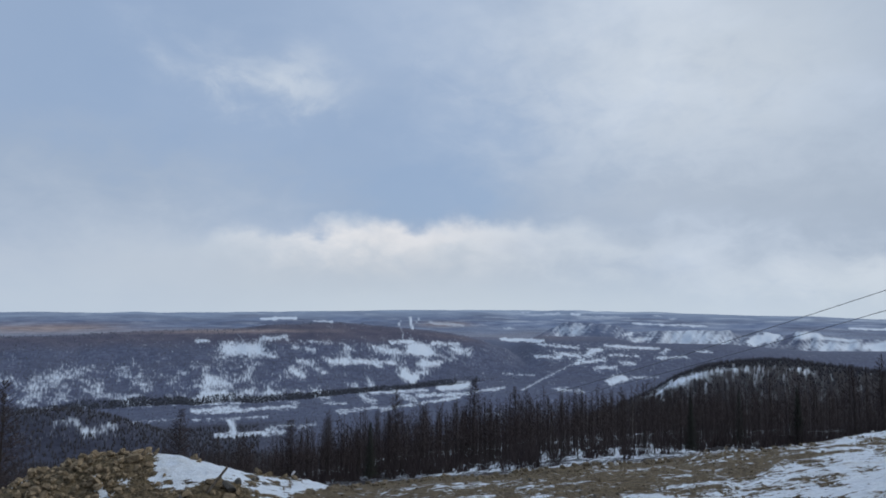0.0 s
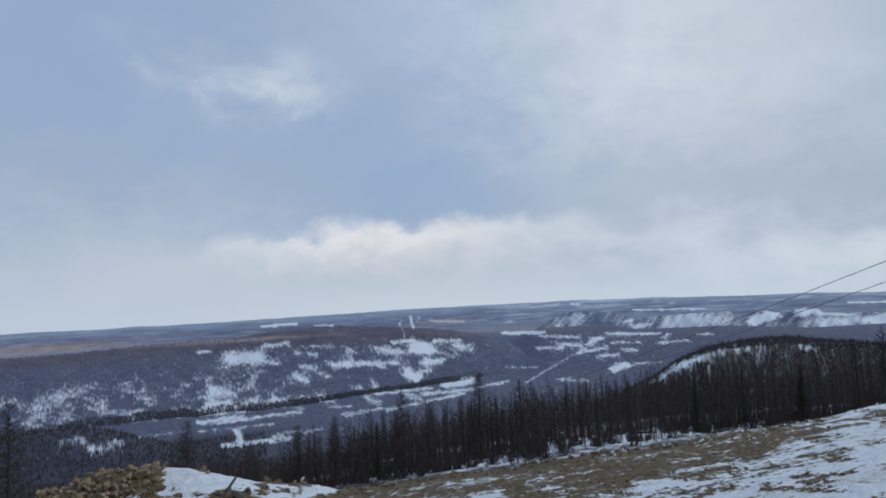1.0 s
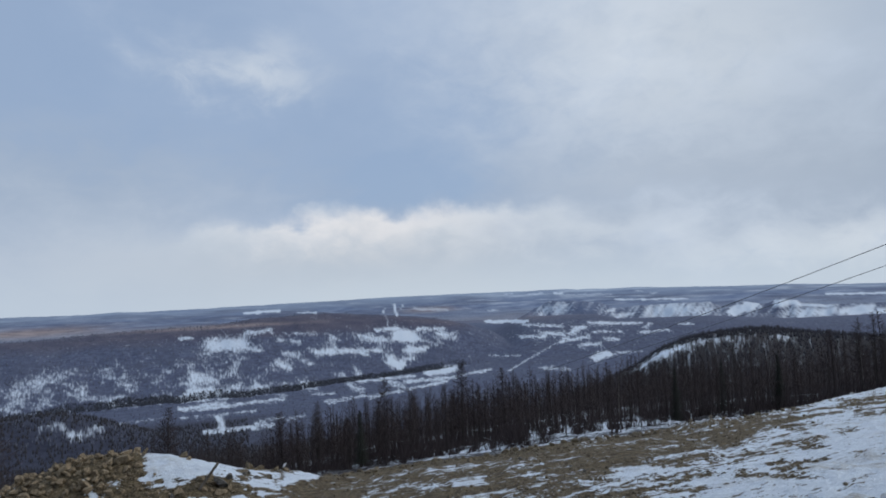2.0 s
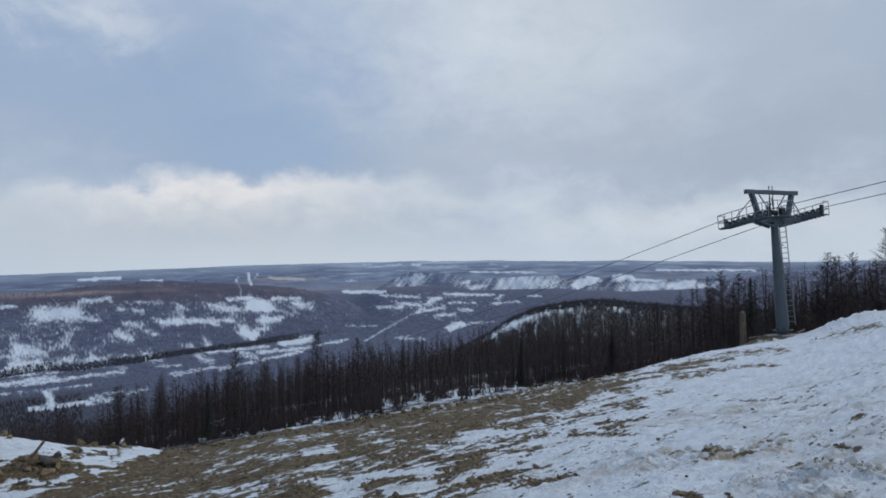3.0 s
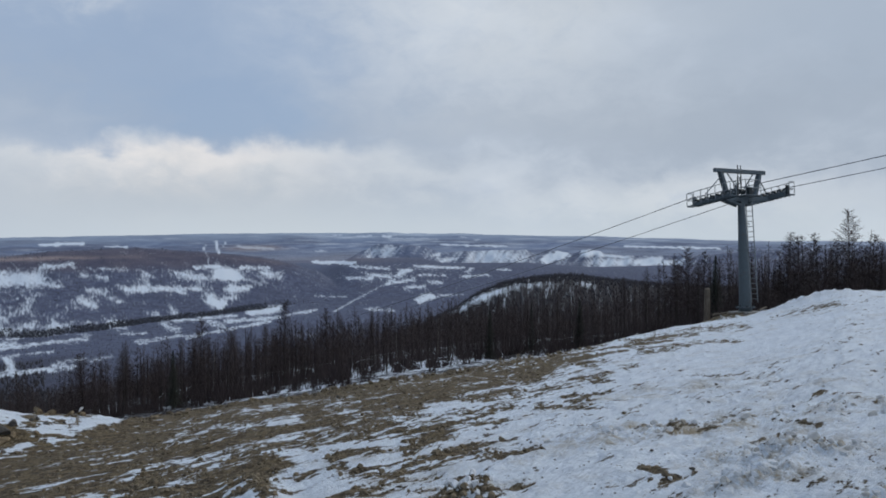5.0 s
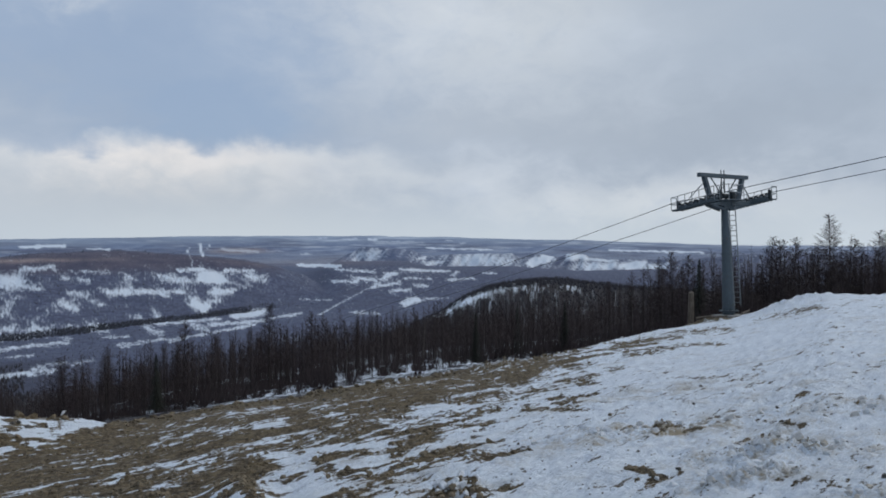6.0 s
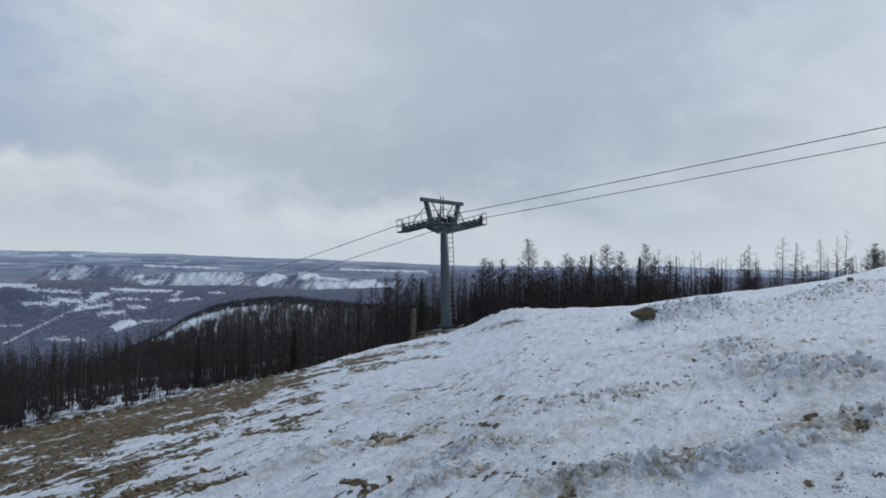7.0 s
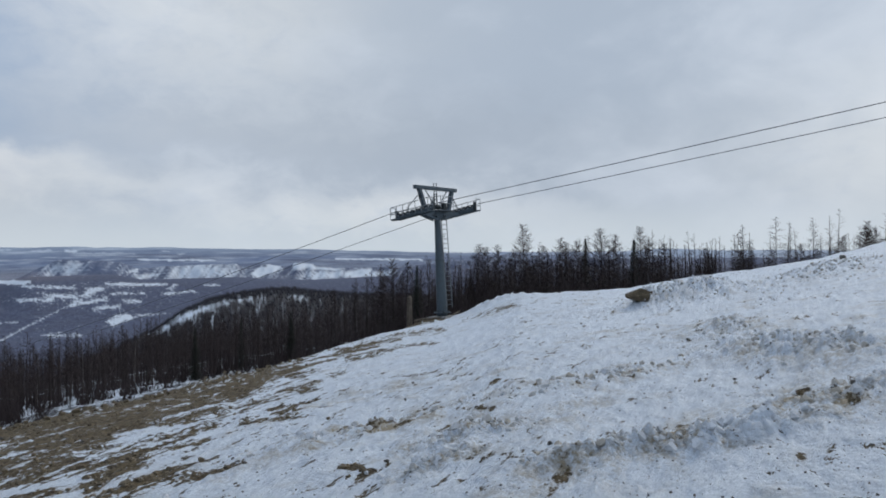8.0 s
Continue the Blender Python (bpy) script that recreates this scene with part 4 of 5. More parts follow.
def spruce_thing(seed, h):
    rng = random.Random(seed)
    tv, tf, ts = [], [], []
    stem(tv, tf, ts, 0, h, 0.012 * h, 7, 5, rng, (0.05, 0.0))
    cv, cf, cs = [], [], []
    for i in range(190):
        f = 0.08 + 0.91 * (i / 190)
        w = i * 2.4 + rng.uniform(-0.4, 0.4)
        ln = (0.19 * h * (1 - f) + 0.1) * rng.uniform(0.7, 1.15)
        base = np.array([0, 0, h * f])
        out = np.array([math.cos(w), math.sin(w), 0])
        side = np.array([-math.sin(w), math.cos(w), 0])
        end = base + out * ln + np.array([0, 0, -0.32 * ln])
        spike(cv, cf, base, end, 0.05, 0, cs)
        for j in range(5):
            q = 0.25 + 0.15 * j
            p = base + (end - base) * q
            for sg in (-1, 1):
                spike(cv, cf, p, p + (out * 0.5 + side * sg) * ln * 0.36 * (1.1 - q) + np.array([0, 0, -0.1 * ln]), 0.045, 0, cs)
    root = new("spruce_tree")
    for nm, v, f, m in (("trunk", tv, tf, M_LARCH), ("crown", cv, cf, M_SPRUCE)):
        new(nm, mesh_of(nm, v, f, [m])).parent = root
    return tagged(root, "dark green spruce standing among bare larches", "tree", "forest trees")


rng = random.Random(7)
LARCHES = [tree_thing("larch_tree", 100 + i, 8.0 + 0.35 * i, "tall bare brown larch at the forest edge", "tree", M_LARCH, M_TWIG, 90, 6, spread=1.08 + 0.09 * (i % 4), low=0.26 + 0.05 * (i % 4), fat=0.7) for i in range(7)]
BIRCHES = [tree_thing("birch_tree", 200 + i, 6.5 + 0.5 * i, "slim pale-barked birch without leaves", "tree", M_BIRCH, M_TWIG, 34, 6, spread=0.9, low=0.45, thick=0.62) for i in range(2)]
SPRUCE = spruce_thing(300, 7.0)
TALL = [tree_thing("larch_tree", 150 + i, 10.0, "tall conical larch without needles, dense with fine twigs", "tree", M_LARCH, M_TWIG, 290, 8, spread=1.3 + 0.12 * i, low=0.08, fat=0.7) for i in range(4)]
for o in LARCHES + BIRCHES + TALL + [SPRUCE]:
    tagged(o, group="forest trees")
used = set()


def plant(ob, az, d, h=None, native=8.0, lean=0.0):
    """Stands a tree on the ground; the first use moves the tree itself."""
    p = spot(az, d, 0.02)
    k = (h / native) if h else rng.uniform(0.85, 1.12)
    m = pose(p.x, p.y, p.z, lean * rng.uniform(-1, 1), lean * rng.uniform(-1, 1), rng.uniform(0, 360))
    t = ob
    if ob in used:
        t = copy_thing(ob, m)
    used.add(ob)
    t.matrix_basis = m @ Matrix.Diagonal((k, k, k, 1))
    return t


# skyline trees beside and beyond the tower: bearing, distance, tip's height over the eye in degrees
SKYLINE = [(43.2, 72, -0.1), (44.0, 70, -0.4), (44.8, 74, -0.2), (47.2, 68, 1.55), (46.5, 78, -0.6), (48.5, 74, -0.3), (50.1, 72, 0.3), (50.8, 76, 0.0), (51.7, 72, 0.1), (53.7, 70, 1.1), (54.8, 73, 0.55), (56.8, 68, 1.2),
           (57.5, 75, 0.2), (58.7, 76, -0.2), (36.0, 66, -1.3), (37.2, 64, -1.6), (61.7, 84, -0.6), (64.2, 88, -0.75), (68.3, 80, -0.35), (70.9, 76, 0.2), (72.4, 74, 1.3), (72.9, 76, 0.9), (74.2, 78, 1.0), (-32.8, 46, -5.0), (-21.1, 62, -7.7), (-12.4, 66, -8.9), (-4.0, 66, -6.7), (2.6, 66, -5.7), (6.2, 64, -6.3)]
for i, (b, d, tip) in enumerate(SKYLINE):
    o = TALL[(i * 3) % 4]
    native = 10.0
    plant(o, b, d, d * math.tan(radians(tip)) + EYE - spot(b, d).z, native)
LONE = tree_thing("larch_tree", 411, 8.0, "lone thin larch with sparse drooping level branches", "tree", M_LARCH, M_TWIG, 44, 3, spread=1.6, low=0.42, droop=0.3)
plant(LONE, 66.7, 62, 62 * math.tan(radians(1.78)) + EYE - spot(66.7, 62).z, 8.0)
for b, d, tip in ((38.1, 58, -1.9), (56.2, 66, 0.2), (52.3, 66, 0.3), (23.5, 66, -6.0), (27.5, 62, -5.6), (20.0, 52, -6.6), (-6, 50, -9.2)):
    plant(SPRUCE, b, d, d * math.tan(radians(tip)) + EYE - spot(b, d).z, 7.0)
for b, d in ((33.0, 47), (9, 58), (15.5, 57), (27, 55), (3, 57), (-3, 60), (12.0, 54)):
    plant(BIRCHES[rng.randrange(2)], b, d + 8, rng.uniform(4.2, 5.2), 6.7)
# edge of the wood
def wood_edge(b):
    return table(b, (-35, 82), (-12, 66), (-4, 52), (8, 48), (20, 49), (30, 49), (35, 50), (42, 54), (50, 58), (76, 66))


def tree_top(b):
    """Greatest height of the front trees against their distance, fitted to the camera's view."""
    return float(table(b, (-40, 0.099), (10, 0.096), (18, 0.09), (29, 0.09), (33, 0.106), (37, 0.116), (43, 0.106), (50, 0.102), (58, 0.107), (63, 0.098), (72, 0.1), (80, 0.1)))


for i in range(225):
    b = rng.uniform(-34, 76)
    d = wood_edge(b) + abs(rng.gauss(0, 18))
    j = rng.randrange(7)
    plant(LARCHES[j], b, d, min(8.8, tree_top(b) * d * rng.uniform(0.72, 1.06)), 8.0 + 0.35 * j, 1.5)


def joined_wood(name, label, count, az_range, d_range, h_range, branches, twigs, seed, tint, low_share=0.6, variants=10, fat=1.1, low=(0.2, 0.42)):
    """Many trees as one mesh."""
    r = random.Random(seed)
    kinds = []
    for i in range(variants):
        (tv, tf), (cv, cf) = larch_meshes(seed + i, 8.0, branches, twigs, spread=r.uniform(1.0, 1.35), low=r.uniform(*low), sides=4, rings=4, fat=fat)
        v = np.array(tv + cv)
        quads = np.array(tf)
        tris = np.array(cf) + len(tv)
        kinds.append((v, quads, tris))
    V, Q, T, base = [], [], [], 0
    azs = np.array([r.uniform(*az_range) for _ in range(count)])
    lo, hi = d_range
    dd = np.array([math.sqrt(r.uniform(lo * lo, hi * hi)) for _ in range(count)])
    dd = np.maximum(dd, wood_edge(azs) + np.array([abs(r.gauss(0, 14)) for _ in range(count)]))
    zz = ground_z(azs, dd)
    for b, d, z in zip(azs, dd, zz):
        v, q, t = kinds[r.randrange(variants)]
        k = min(r.uniform(*h_range), tree_top(b) * d * r.uniform(low_share, 1.04)) / 8.0
        w = r.uniform(0, 6.283)
        c, s = math.cos(w) * k, math.sin(w) * k
        x, y = at(b, d)
        V.append(np.stack([v[:, 0] * c - v[:, 1] * s + x, v[:, 0] * s + v[:, 1] * c + y, v[:, 2] * k + z], 1))
        Q.append(q + base)
        T.append(t + base)
        base += len(v)
    V, Q, T = np.vstack(V), np.vstack(Q), np.vstack(T)
    me = bpy.data.meshes.new(name)
    me.vertices.add(len(V))
    me.vertices.foreach_set("co", V.ravel())
    me.loops.add(Q.size + T.size)
    me.loops.foreach_set("vertex_index", np.concatenate([Q.ravel(), T.ravel()]).astype(np.int32))
    me.polygons.add(len(Q) + len(T))
    me.polygons.foreach_set("loop_start", np.concatenate([np.arange(len(Q)) * 4, Q.size + np.arange(len(T)) * 3]).astype(np.int32))
    me.update(calc_edges=True)
    me.materials.append(tint)
    return tagged(new(name, me), label, "forest", kind="stuff")


joined_wood("larch_forest", "dense bare brown larch wood on the snowy slope", 2200, (-40, 80), (50, 130), (4.8, 8.2), 30, 3, 500, M_TWIG)
joined_wood("larch_forest", "small bare larches at the wood's lower edge", 320, (-12, 26), (48, 95), (4.4, 7.4), 30, 3, 520, M_TWIG)
joined_wood("larch_forest", "bare brown larch wood beyond the lift tower", 820, (39, 80), (57, 80), (6.4, 9.2), 34, 3, 550, M_TWIG, 0.72, fat=0.9, low=(0.06, 0.22))
joined_wood("larch_forest", "dense bare brown larch wood further down the slope", 1100, (-40, 80), (140, 330), (6, 9), 20, 3, 600, M_TWIG, fat=1.8)


def undergrowth():
    """Low brush between the stems, as one mesh."""
    r = random.Random(640)
    V, F, S = [], [], []
    n = 1300
    azs = np.array([r.uniform(-38, 60) for _ in range(n)])
    dd = wood_edge(azs) * np.array([r.uniform(0.9, 1.5) for _ in range(n)])
    zz = ground_z(azs, dd)
    for b, d, z in zip(azs, dd, zz):
        if 8 < b < 25 and r.random() < 0.6:
            continue
        x, y = at(b, d)
        h = r.uniform(0.7, 2.4)
        for _ in range(16):
            w, o = r.uniform(0, 6.28), r.uniform(0.1, 0.5)
            p = np.array([x + r.uniform(-0.3, 0.3), y + r.uniform(-0.3, 0.3), z - 0.05])
            spike(V, F, p, p + np.array([math.cos(w) * o * h, math.sin(w) * o * h, h * r.uniform(0.6, 1.0)]), 0.03, 0, S)
    return tagged(new("undergrowth", mesh_of("undergrowth", V, F, [M_TWIG])), "bare brown brush under the larches", "bushes", kind="stuff")


undergrowth()


def specks(name, label, places, h_range, seed, tint):
    """Far trees, a few facets each, as one mesh."""
    r = np.random.RandomState(seed)
    az, d = places
    z = ground_z(az, d)
    a = np.radians(az)
    n = len(az)
    h = r.uniform(h_range[0], h_range[1], n)
    w = h * r.uniform(0.14, 0.26, n)
    base = np.stack([d * np.sin(a), d * np.cos(a), z], 1)
    ring = r.uniform(0, 6.28, n)
    vs = []
    for i in range(4):
        t = ring + i * math.pi / 2
        vs.append(base + np.stack([np.cos(t) * w, np.sin(t) * w, h * r.uniform(0.0, 0.2, n) - 0.5], 1))
    vs.append(base + np.stack([w * r.uniform(-0.2, 0.2, n), w * 0, h], 1))
    V = np.stack(vs, 1).reshape(-1, 3)
    k = np.arange(n)[:, None] * 5
    F = np.concatenate([np.stack([k[:, 0] + i, k[:, 0] + (i + 1) % 4, k[:, 0] + 4], 1) for i in range(4)])
    me = bpy.data.meshes.new(name)
    me.vertices.add(len(V))
    me.vertices.foreach_set("co", V.ravel())
    me.loops.add(F.size)
    me.loops.foreach_set("vertex_index", F.ravel().astype(np.int32))
    me.polygons.add(len(F))
    me.polygons.foreach_set("loop_start", (np.arange(len(F)) * 3).astype(np.int32))
    me.update(calc_edges=True)
    me.materials.append(tint)
    return tagged(new(name, me), label, "forest", kind="stuff")


rs = np.random.RandomState(3)
# the spur's wood, thin where snow shows
a_, d_ = rs.uniform(12, 80, 15000), rs.uniform(330, 720, 15000)
keep = snow_cover(a_, d_, ground_z(a_, d_)) < rs.uniform(-0.65, 0.22, 15000)
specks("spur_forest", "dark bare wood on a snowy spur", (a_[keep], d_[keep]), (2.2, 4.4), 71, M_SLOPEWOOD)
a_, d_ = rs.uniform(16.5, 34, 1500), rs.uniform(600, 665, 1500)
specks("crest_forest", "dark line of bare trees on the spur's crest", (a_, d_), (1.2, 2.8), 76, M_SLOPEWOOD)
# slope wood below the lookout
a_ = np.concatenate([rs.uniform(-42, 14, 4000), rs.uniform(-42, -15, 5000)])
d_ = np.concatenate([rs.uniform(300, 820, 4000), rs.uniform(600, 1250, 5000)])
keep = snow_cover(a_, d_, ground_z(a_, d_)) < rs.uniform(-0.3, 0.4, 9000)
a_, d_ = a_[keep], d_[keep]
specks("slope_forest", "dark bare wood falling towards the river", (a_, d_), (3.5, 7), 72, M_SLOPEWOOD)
# river wood and hill wood
a_ = rs.uniform(-40, 8, 9000)
d_ = foot_line(a_) + rs.uniform(-55, 45, 9000) + 28 * field(a_ * 0.5, a_ * 0, 61, 4)
keep = field(a_ * 0.9, d_ * 0.012, 62, 3) > rs.uniform(-1.5, 0.3, 9000) + 2.2 * smooth(a_, -1, 6)
a_, d_ = a_[keep], d_[keep]
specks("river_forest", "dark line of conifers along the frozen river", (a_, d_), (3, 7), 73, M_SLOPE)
a_, d_ = np.minimum(rs.uniform(-42, 5, 2000), rs.uniform(-42, 12, 2000)), rs.uniform(1720, 2720, 2000)
keep = snow_cover(a_, d_, ground_z(a_, d_)) < rs.uniform(-0.7, 0.2, 2000)
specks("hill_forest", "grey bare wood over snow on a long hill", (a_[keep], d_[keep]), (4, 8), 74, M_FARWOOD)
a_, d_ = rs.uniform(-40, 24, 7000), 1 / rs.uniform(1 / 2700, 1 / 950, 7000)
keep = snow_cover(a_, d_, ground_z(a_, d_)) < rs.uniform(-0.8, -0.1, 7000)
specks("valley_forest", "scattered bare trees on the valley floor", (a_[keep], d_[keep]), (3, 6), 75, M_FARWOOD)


# ---- ski lift tower ----
TOWER = spot(40.3, 44.0)
TOWER_POSE = pose(TOWER.x, TOWER.y, EYE - 4.80, -3.0, 0, 14)  # x along the crossarm, y downhill along the ropes
tower = tagged(new("ski_lift_tower"), "blue-grey steel ski lift tower on a snowy hillside", "lift tower")
tower.matrix_basis = TOWER_POSE
ARM_Z, ROPE_TILT = 6.72, 7.4  # crossarm height; ropes run down towards +y


def on_train(x, y, dz=0.0):
    """A place in the tower's own frame along a rope that passes over the crossarm's end."""
    return Vector((x, y, (7.15 if x > 0 else 6.98) + dz - math.tan(radians(ROPE_TILT)) * y))


part("footing", box(fresh(), 1.5, 1.5, 0.6, pose(0, 0, -0.32), 0.05), M_CONCRETE, tower, "grey concrete footing half buried in soil")
bm = fresh()
rod(bm, (0, 0, 0), (0, 0, 6.6), 0.36, 0.195, 20)
rod(bm, (0, 0, 0.18), (0, 0, 0.26), 0.55, 0.55, 20)
rod(bm, (0, 0, 3.6), (0, 0, 3.68), 0.33, 0.33, 20)
part("pole", bm, M_STEEL, tower)
for i in range(8):
    w = math.tau * i / 8
    part("bolt", rod(fresh(), (0.48 * math.cos(w), 0.48 * math.sin(w), 0.2), (0.48 * math.cos(w), 0.48 * math.sin(w), 0.36), 0.03, sides=6), M_DARK, tower)
crossarm = part("crossarm", box(fresh(), 0.7, 0.5, 0.45, pose(0, 0, ARM_Z - 0.12), 0.03), M_STEEL, tower, "heavy box-section crossarm head")
for sg in (-1, 1):
    for y in (-0.2, 0.2):
        part("arm_beam", beam(fresh(), (sg * 0.3, y, ARM_Z - 0.05), (sg * 2.45, y, ARM_Z + 0.02), 0.16, 0.26, 0.015), M_STEEL, crossarm)
        part("arm_strut", beam(fresh(), (sg * 0.2, y, ARM_Z - 0.42), (sg * 1.5, y, ARM_Z - 0.12), 0.10, 0.14, 0.01), M_STEEL, crossarm)
    for x in (0.9, 1.6, 2.35):
        part("cross_tie", beam(fresh(), (sg * x, -0.22, ARM_Z), (sg * x, 0.22, ARM_Z), 0.1, 0.16), M_STEEL, crossarm)
frame_ob = part("lifting_frame", beam(fresh(), (-2.3, 0, 8.36), (2.3, 0, 8.36), 0.22, 0.24, 0.02), M_STEEL, tower, "raised steel gantry beam")
for sg in (-1, 1):
    part("post", beam(fresh(), (sg * 1.25, 0, ARM_Z + 0.1), (sg * 1.8, 0, 8.28), 0.26, 0.24, 0.02), M_STEEL, frame_ob)
    part("brace", rod(fresh(), (sg * 1.75, 0, 8.0), (sg * 2.9, 0.2, ARM_Z + 0.25), 0.035, sides=6), M_GALV, frame_ob)
    part("brace", rod(fresh(), (sg * 1.2, 0, 8.25), (sg * 0.35, 0, 7.35), 0.035, sides=6), M_STEEL, frame_ob)
    part("mast", rod(fresh(), (sg * 0.14, 0.05, ARM_Z), (sg * 0.14, 0.05, 8.75), 0.03, sides=6), M_DARK, frame_ob)
for sg in (-1, 1):
    bm = fresh()
    for off in (-0.13, 0.13):
        beam(bm, on_train(sg * 2.35 + off, -1.4, -0.42), on_train(sg * 2.35 + off, 1.4, -0.42), 0.05, 0.16, 0.008)
        for y in (-0.98, -0.33, 0.33, 0.98):
            beam(bm, on_train(sg * 2.35 + off, y - 0.3, -0.3), on_train(sg * 2.35 + off, y + 0.3, -0.3), 0.04, 0.12, 0.006)
    train = part("sheave_train", bm, M_STEEL, tower, "rocker frame with rubber-lined rollers")
    for i in range(8):
        y = -1.3 + i * 0.3714
        c = on_train(sg * 2.35, y, -0.21)
        wheel = part("sheave", rod(fresh(), c + Vector((-0.055, 0, 0)), c + Vector((0.055, 0, 0)), 0.175, sides=18), M_DARK, train)
        part("hub", rod(fresh(), c + Vector((-0.085, 0, 0)), c + Vector((0.085, 0, 0)), 0.075, sides=10), M_GALV, wheel)
    for y in (-1.45, 1.45):
        part("rope_catcher", beam(fresh(), on_train(sg * 2.35, y, -0.42), on_train(sg * 2.35, y, 0.12), 0.20, 0.14, 0.02), M_DARK, train)
    # walkway outside the train
    bm = fresh()
    x0 = sg * 2.72
    for k in range(5):
        beam(bm, on_train(x0 - 0.22 + 0.11 * k, -1.5, -0.44), on_train(x0 - 0.22 + 0.11 * k, 1.5, -0.44), 0.05, 0.04)
    for k in range(12):
        y = -1.46 + k * 0.265
        beam(bm, on_train(x0 - 0.26, y, -0.48), on_train(x0 + 0.26, y, -0.48), 0.04, 0.05)
    walkway = part("walkway", bm, M_STEEL, tower, "narrow steel grating walkway")
    bm = fresh()
    rail_x = x0 + sg * 0.24
    for h in (0.0, 0.42):
        rod(bm, on_train(rail_x, -1.5, 0.32 - h), on_train(rail_x, 1.5, 0.32 - h), 0.022, sides=6)
    for y in (-1.5, -1.0, -0.5, 0, 0.5, 1.0, 1.5):
        rod(bm, on_train(rail_x, y, -0.44), on_train(rail_x, y, 0.32), 0.022, sides=6)
    for y in (-1.5, 1.5):
        for h in (0.0, 0.42):
            rod(bm, on_train(rail_x, y, 0.32 - h), on_train(rail_x - sg * 0.5, y, 0.32 - h), 0.022, sides=6)
        rod(bm, on_train(rail_x - sg * 0.5, y, -0.44), on_train(rail_x - sg * 0.5, y, 0.32), 0.022, sides=6)
    part("railing", bm, M_GALV, walkway, "thin galvanised handrail")
    part("bracket", beam(fresh(), (sg * 2.2, 0, ARM_Z - 0.1), (sg * 3.05, 0, ARM_Z + (0.02 if sg > 0 else -0.2)), 0.14, 0.12), M_STEEL, walkway)
part("work_platform", box(fresh(), 1.5, 0.9, 0.06, pose(0, -0.45, ARM_Z + 0.14), 0.01), M_STEEL, tower)
bm = fresh()
for x in (-0.7, 0.7):
    for y in (-0.85, -0.05):
        rod(bm, (x, y, ARM_Z + 0.15), (x, y, ARM_Z + 1.05), 0.022, sides=6)
for h in (0.6, 1.05):
    rod(bm, (-0.7, -0.85, ARM_Z + h), (0.7, -0.85, ARM_Z + h), 0.022, sides=6)
    for x in (-0.7, 0.7):
        rod(bm, (x, -0.85, ARM_Z + h), (x, -0.05, ARM_Z + h), 0.022, sides=6)
part("platform_rail", bm, M_GALV, tower, "thin galvanised handrail")
part("junction_box", box(fresh(), 0.34, 0.22, 0.5, pose(0.38, -0.3, ARM_Z + 0.45), 0.02), M_DARK, tower, "dark sensor junction box")
part("hoist", rod(fresh(), (-0.3, -0.1, ARM_Z + 0.42), (0.12, -0.1, ARM_Z + 0.42), 0.16, sides=14), M_DARK, tower, "dark cable hoist drum")
bm = fresh()
for sg in (-1, 1):
    rod(bm, (sg * 0.25, 0.1, ARM_Z + 0.1), (sg * 0.1, 0.1, ARM_Z + 1.35), 0.03, sides=6)
rod(bm, (-0.2, 0.1, ARM_Z + 0.95), (0.2, 0.1, ARM_Z + 0.95), 0.03, sides=6)
part("pipe_frame", bm, M_STEEL, tower)
# ladder on the uphill side
bm = fresh()
for off in (-0.21, 0.21):
    rod(bm, (0.54, -0.25 + off, 0.5), (0.36, -0.25 + off, 6.6), 0.028, sides=6)
ladder = part("ladder", bm, M_GALV, tower, "galvanised access ladder")
for i in range(20):
    z = 0.7 + i * 0.31
    x = 0.54 - 0.18 * (z - 0.5) / 6.1
    part("rung", rod(fresh(), (x, -0.46, z), (x, -0.04, z), 0.02, sides=6), M_GALV, ladder)
for z in (1.2, 3.2, 5.2):
    part("standoff", rod(fresh(), (0.25, -0.2, z), (0.52 - 0.03 * z, -0.25, z), 0.025, sides=6), M_DARK, ladder)

# haul ropes: shallow sag between this tower and its unseen neighbours
for sg in (-1, 1):
    mid = TOWER_POSE @ on_train(sg * 2.35, 0, 0.02)
    wy_ = (TOWER_POSE.to_3x3() @ Vector((0, 1, 0)))
    flat_y = Vector((wy_.x, wy_.y, 0)).normalized()
    cu = bpy.data.curves.new("haul_rope", "CURVE")
    cu.dimensions, cu.bevel_depth, cu.bevel_resolution = "3D", 0.021, 2
    sp = cu.splines.new("POLY")
    pts = []
    for s in np.concatenate([np.linspace(-80, -1, 40), np.linspace(1.6, 120, 50)]):
        if s < 0:
            zz = (0.130 if sg > 0 else 0.133) * -s + 0.0002 * s * s
        else:
            zz = (0.04 if sg > 0 else 0.22) - 0.258 * s + 0.0003 * s * s
        pts.append((mid.x + flat_y.x * s, mid.y + flat_y.y * s, mid.z + zz))
    sp.points.add(len(pts) - 1)
    for p, q in zip(sp.points, pts):
        p.co = (*q, 1)
    cu.materials.append(M_ROPE)
    tagged(new("haul_rope", cu), "dark steel haul rope running over the tower's rollers", "cable", "haul ropes")


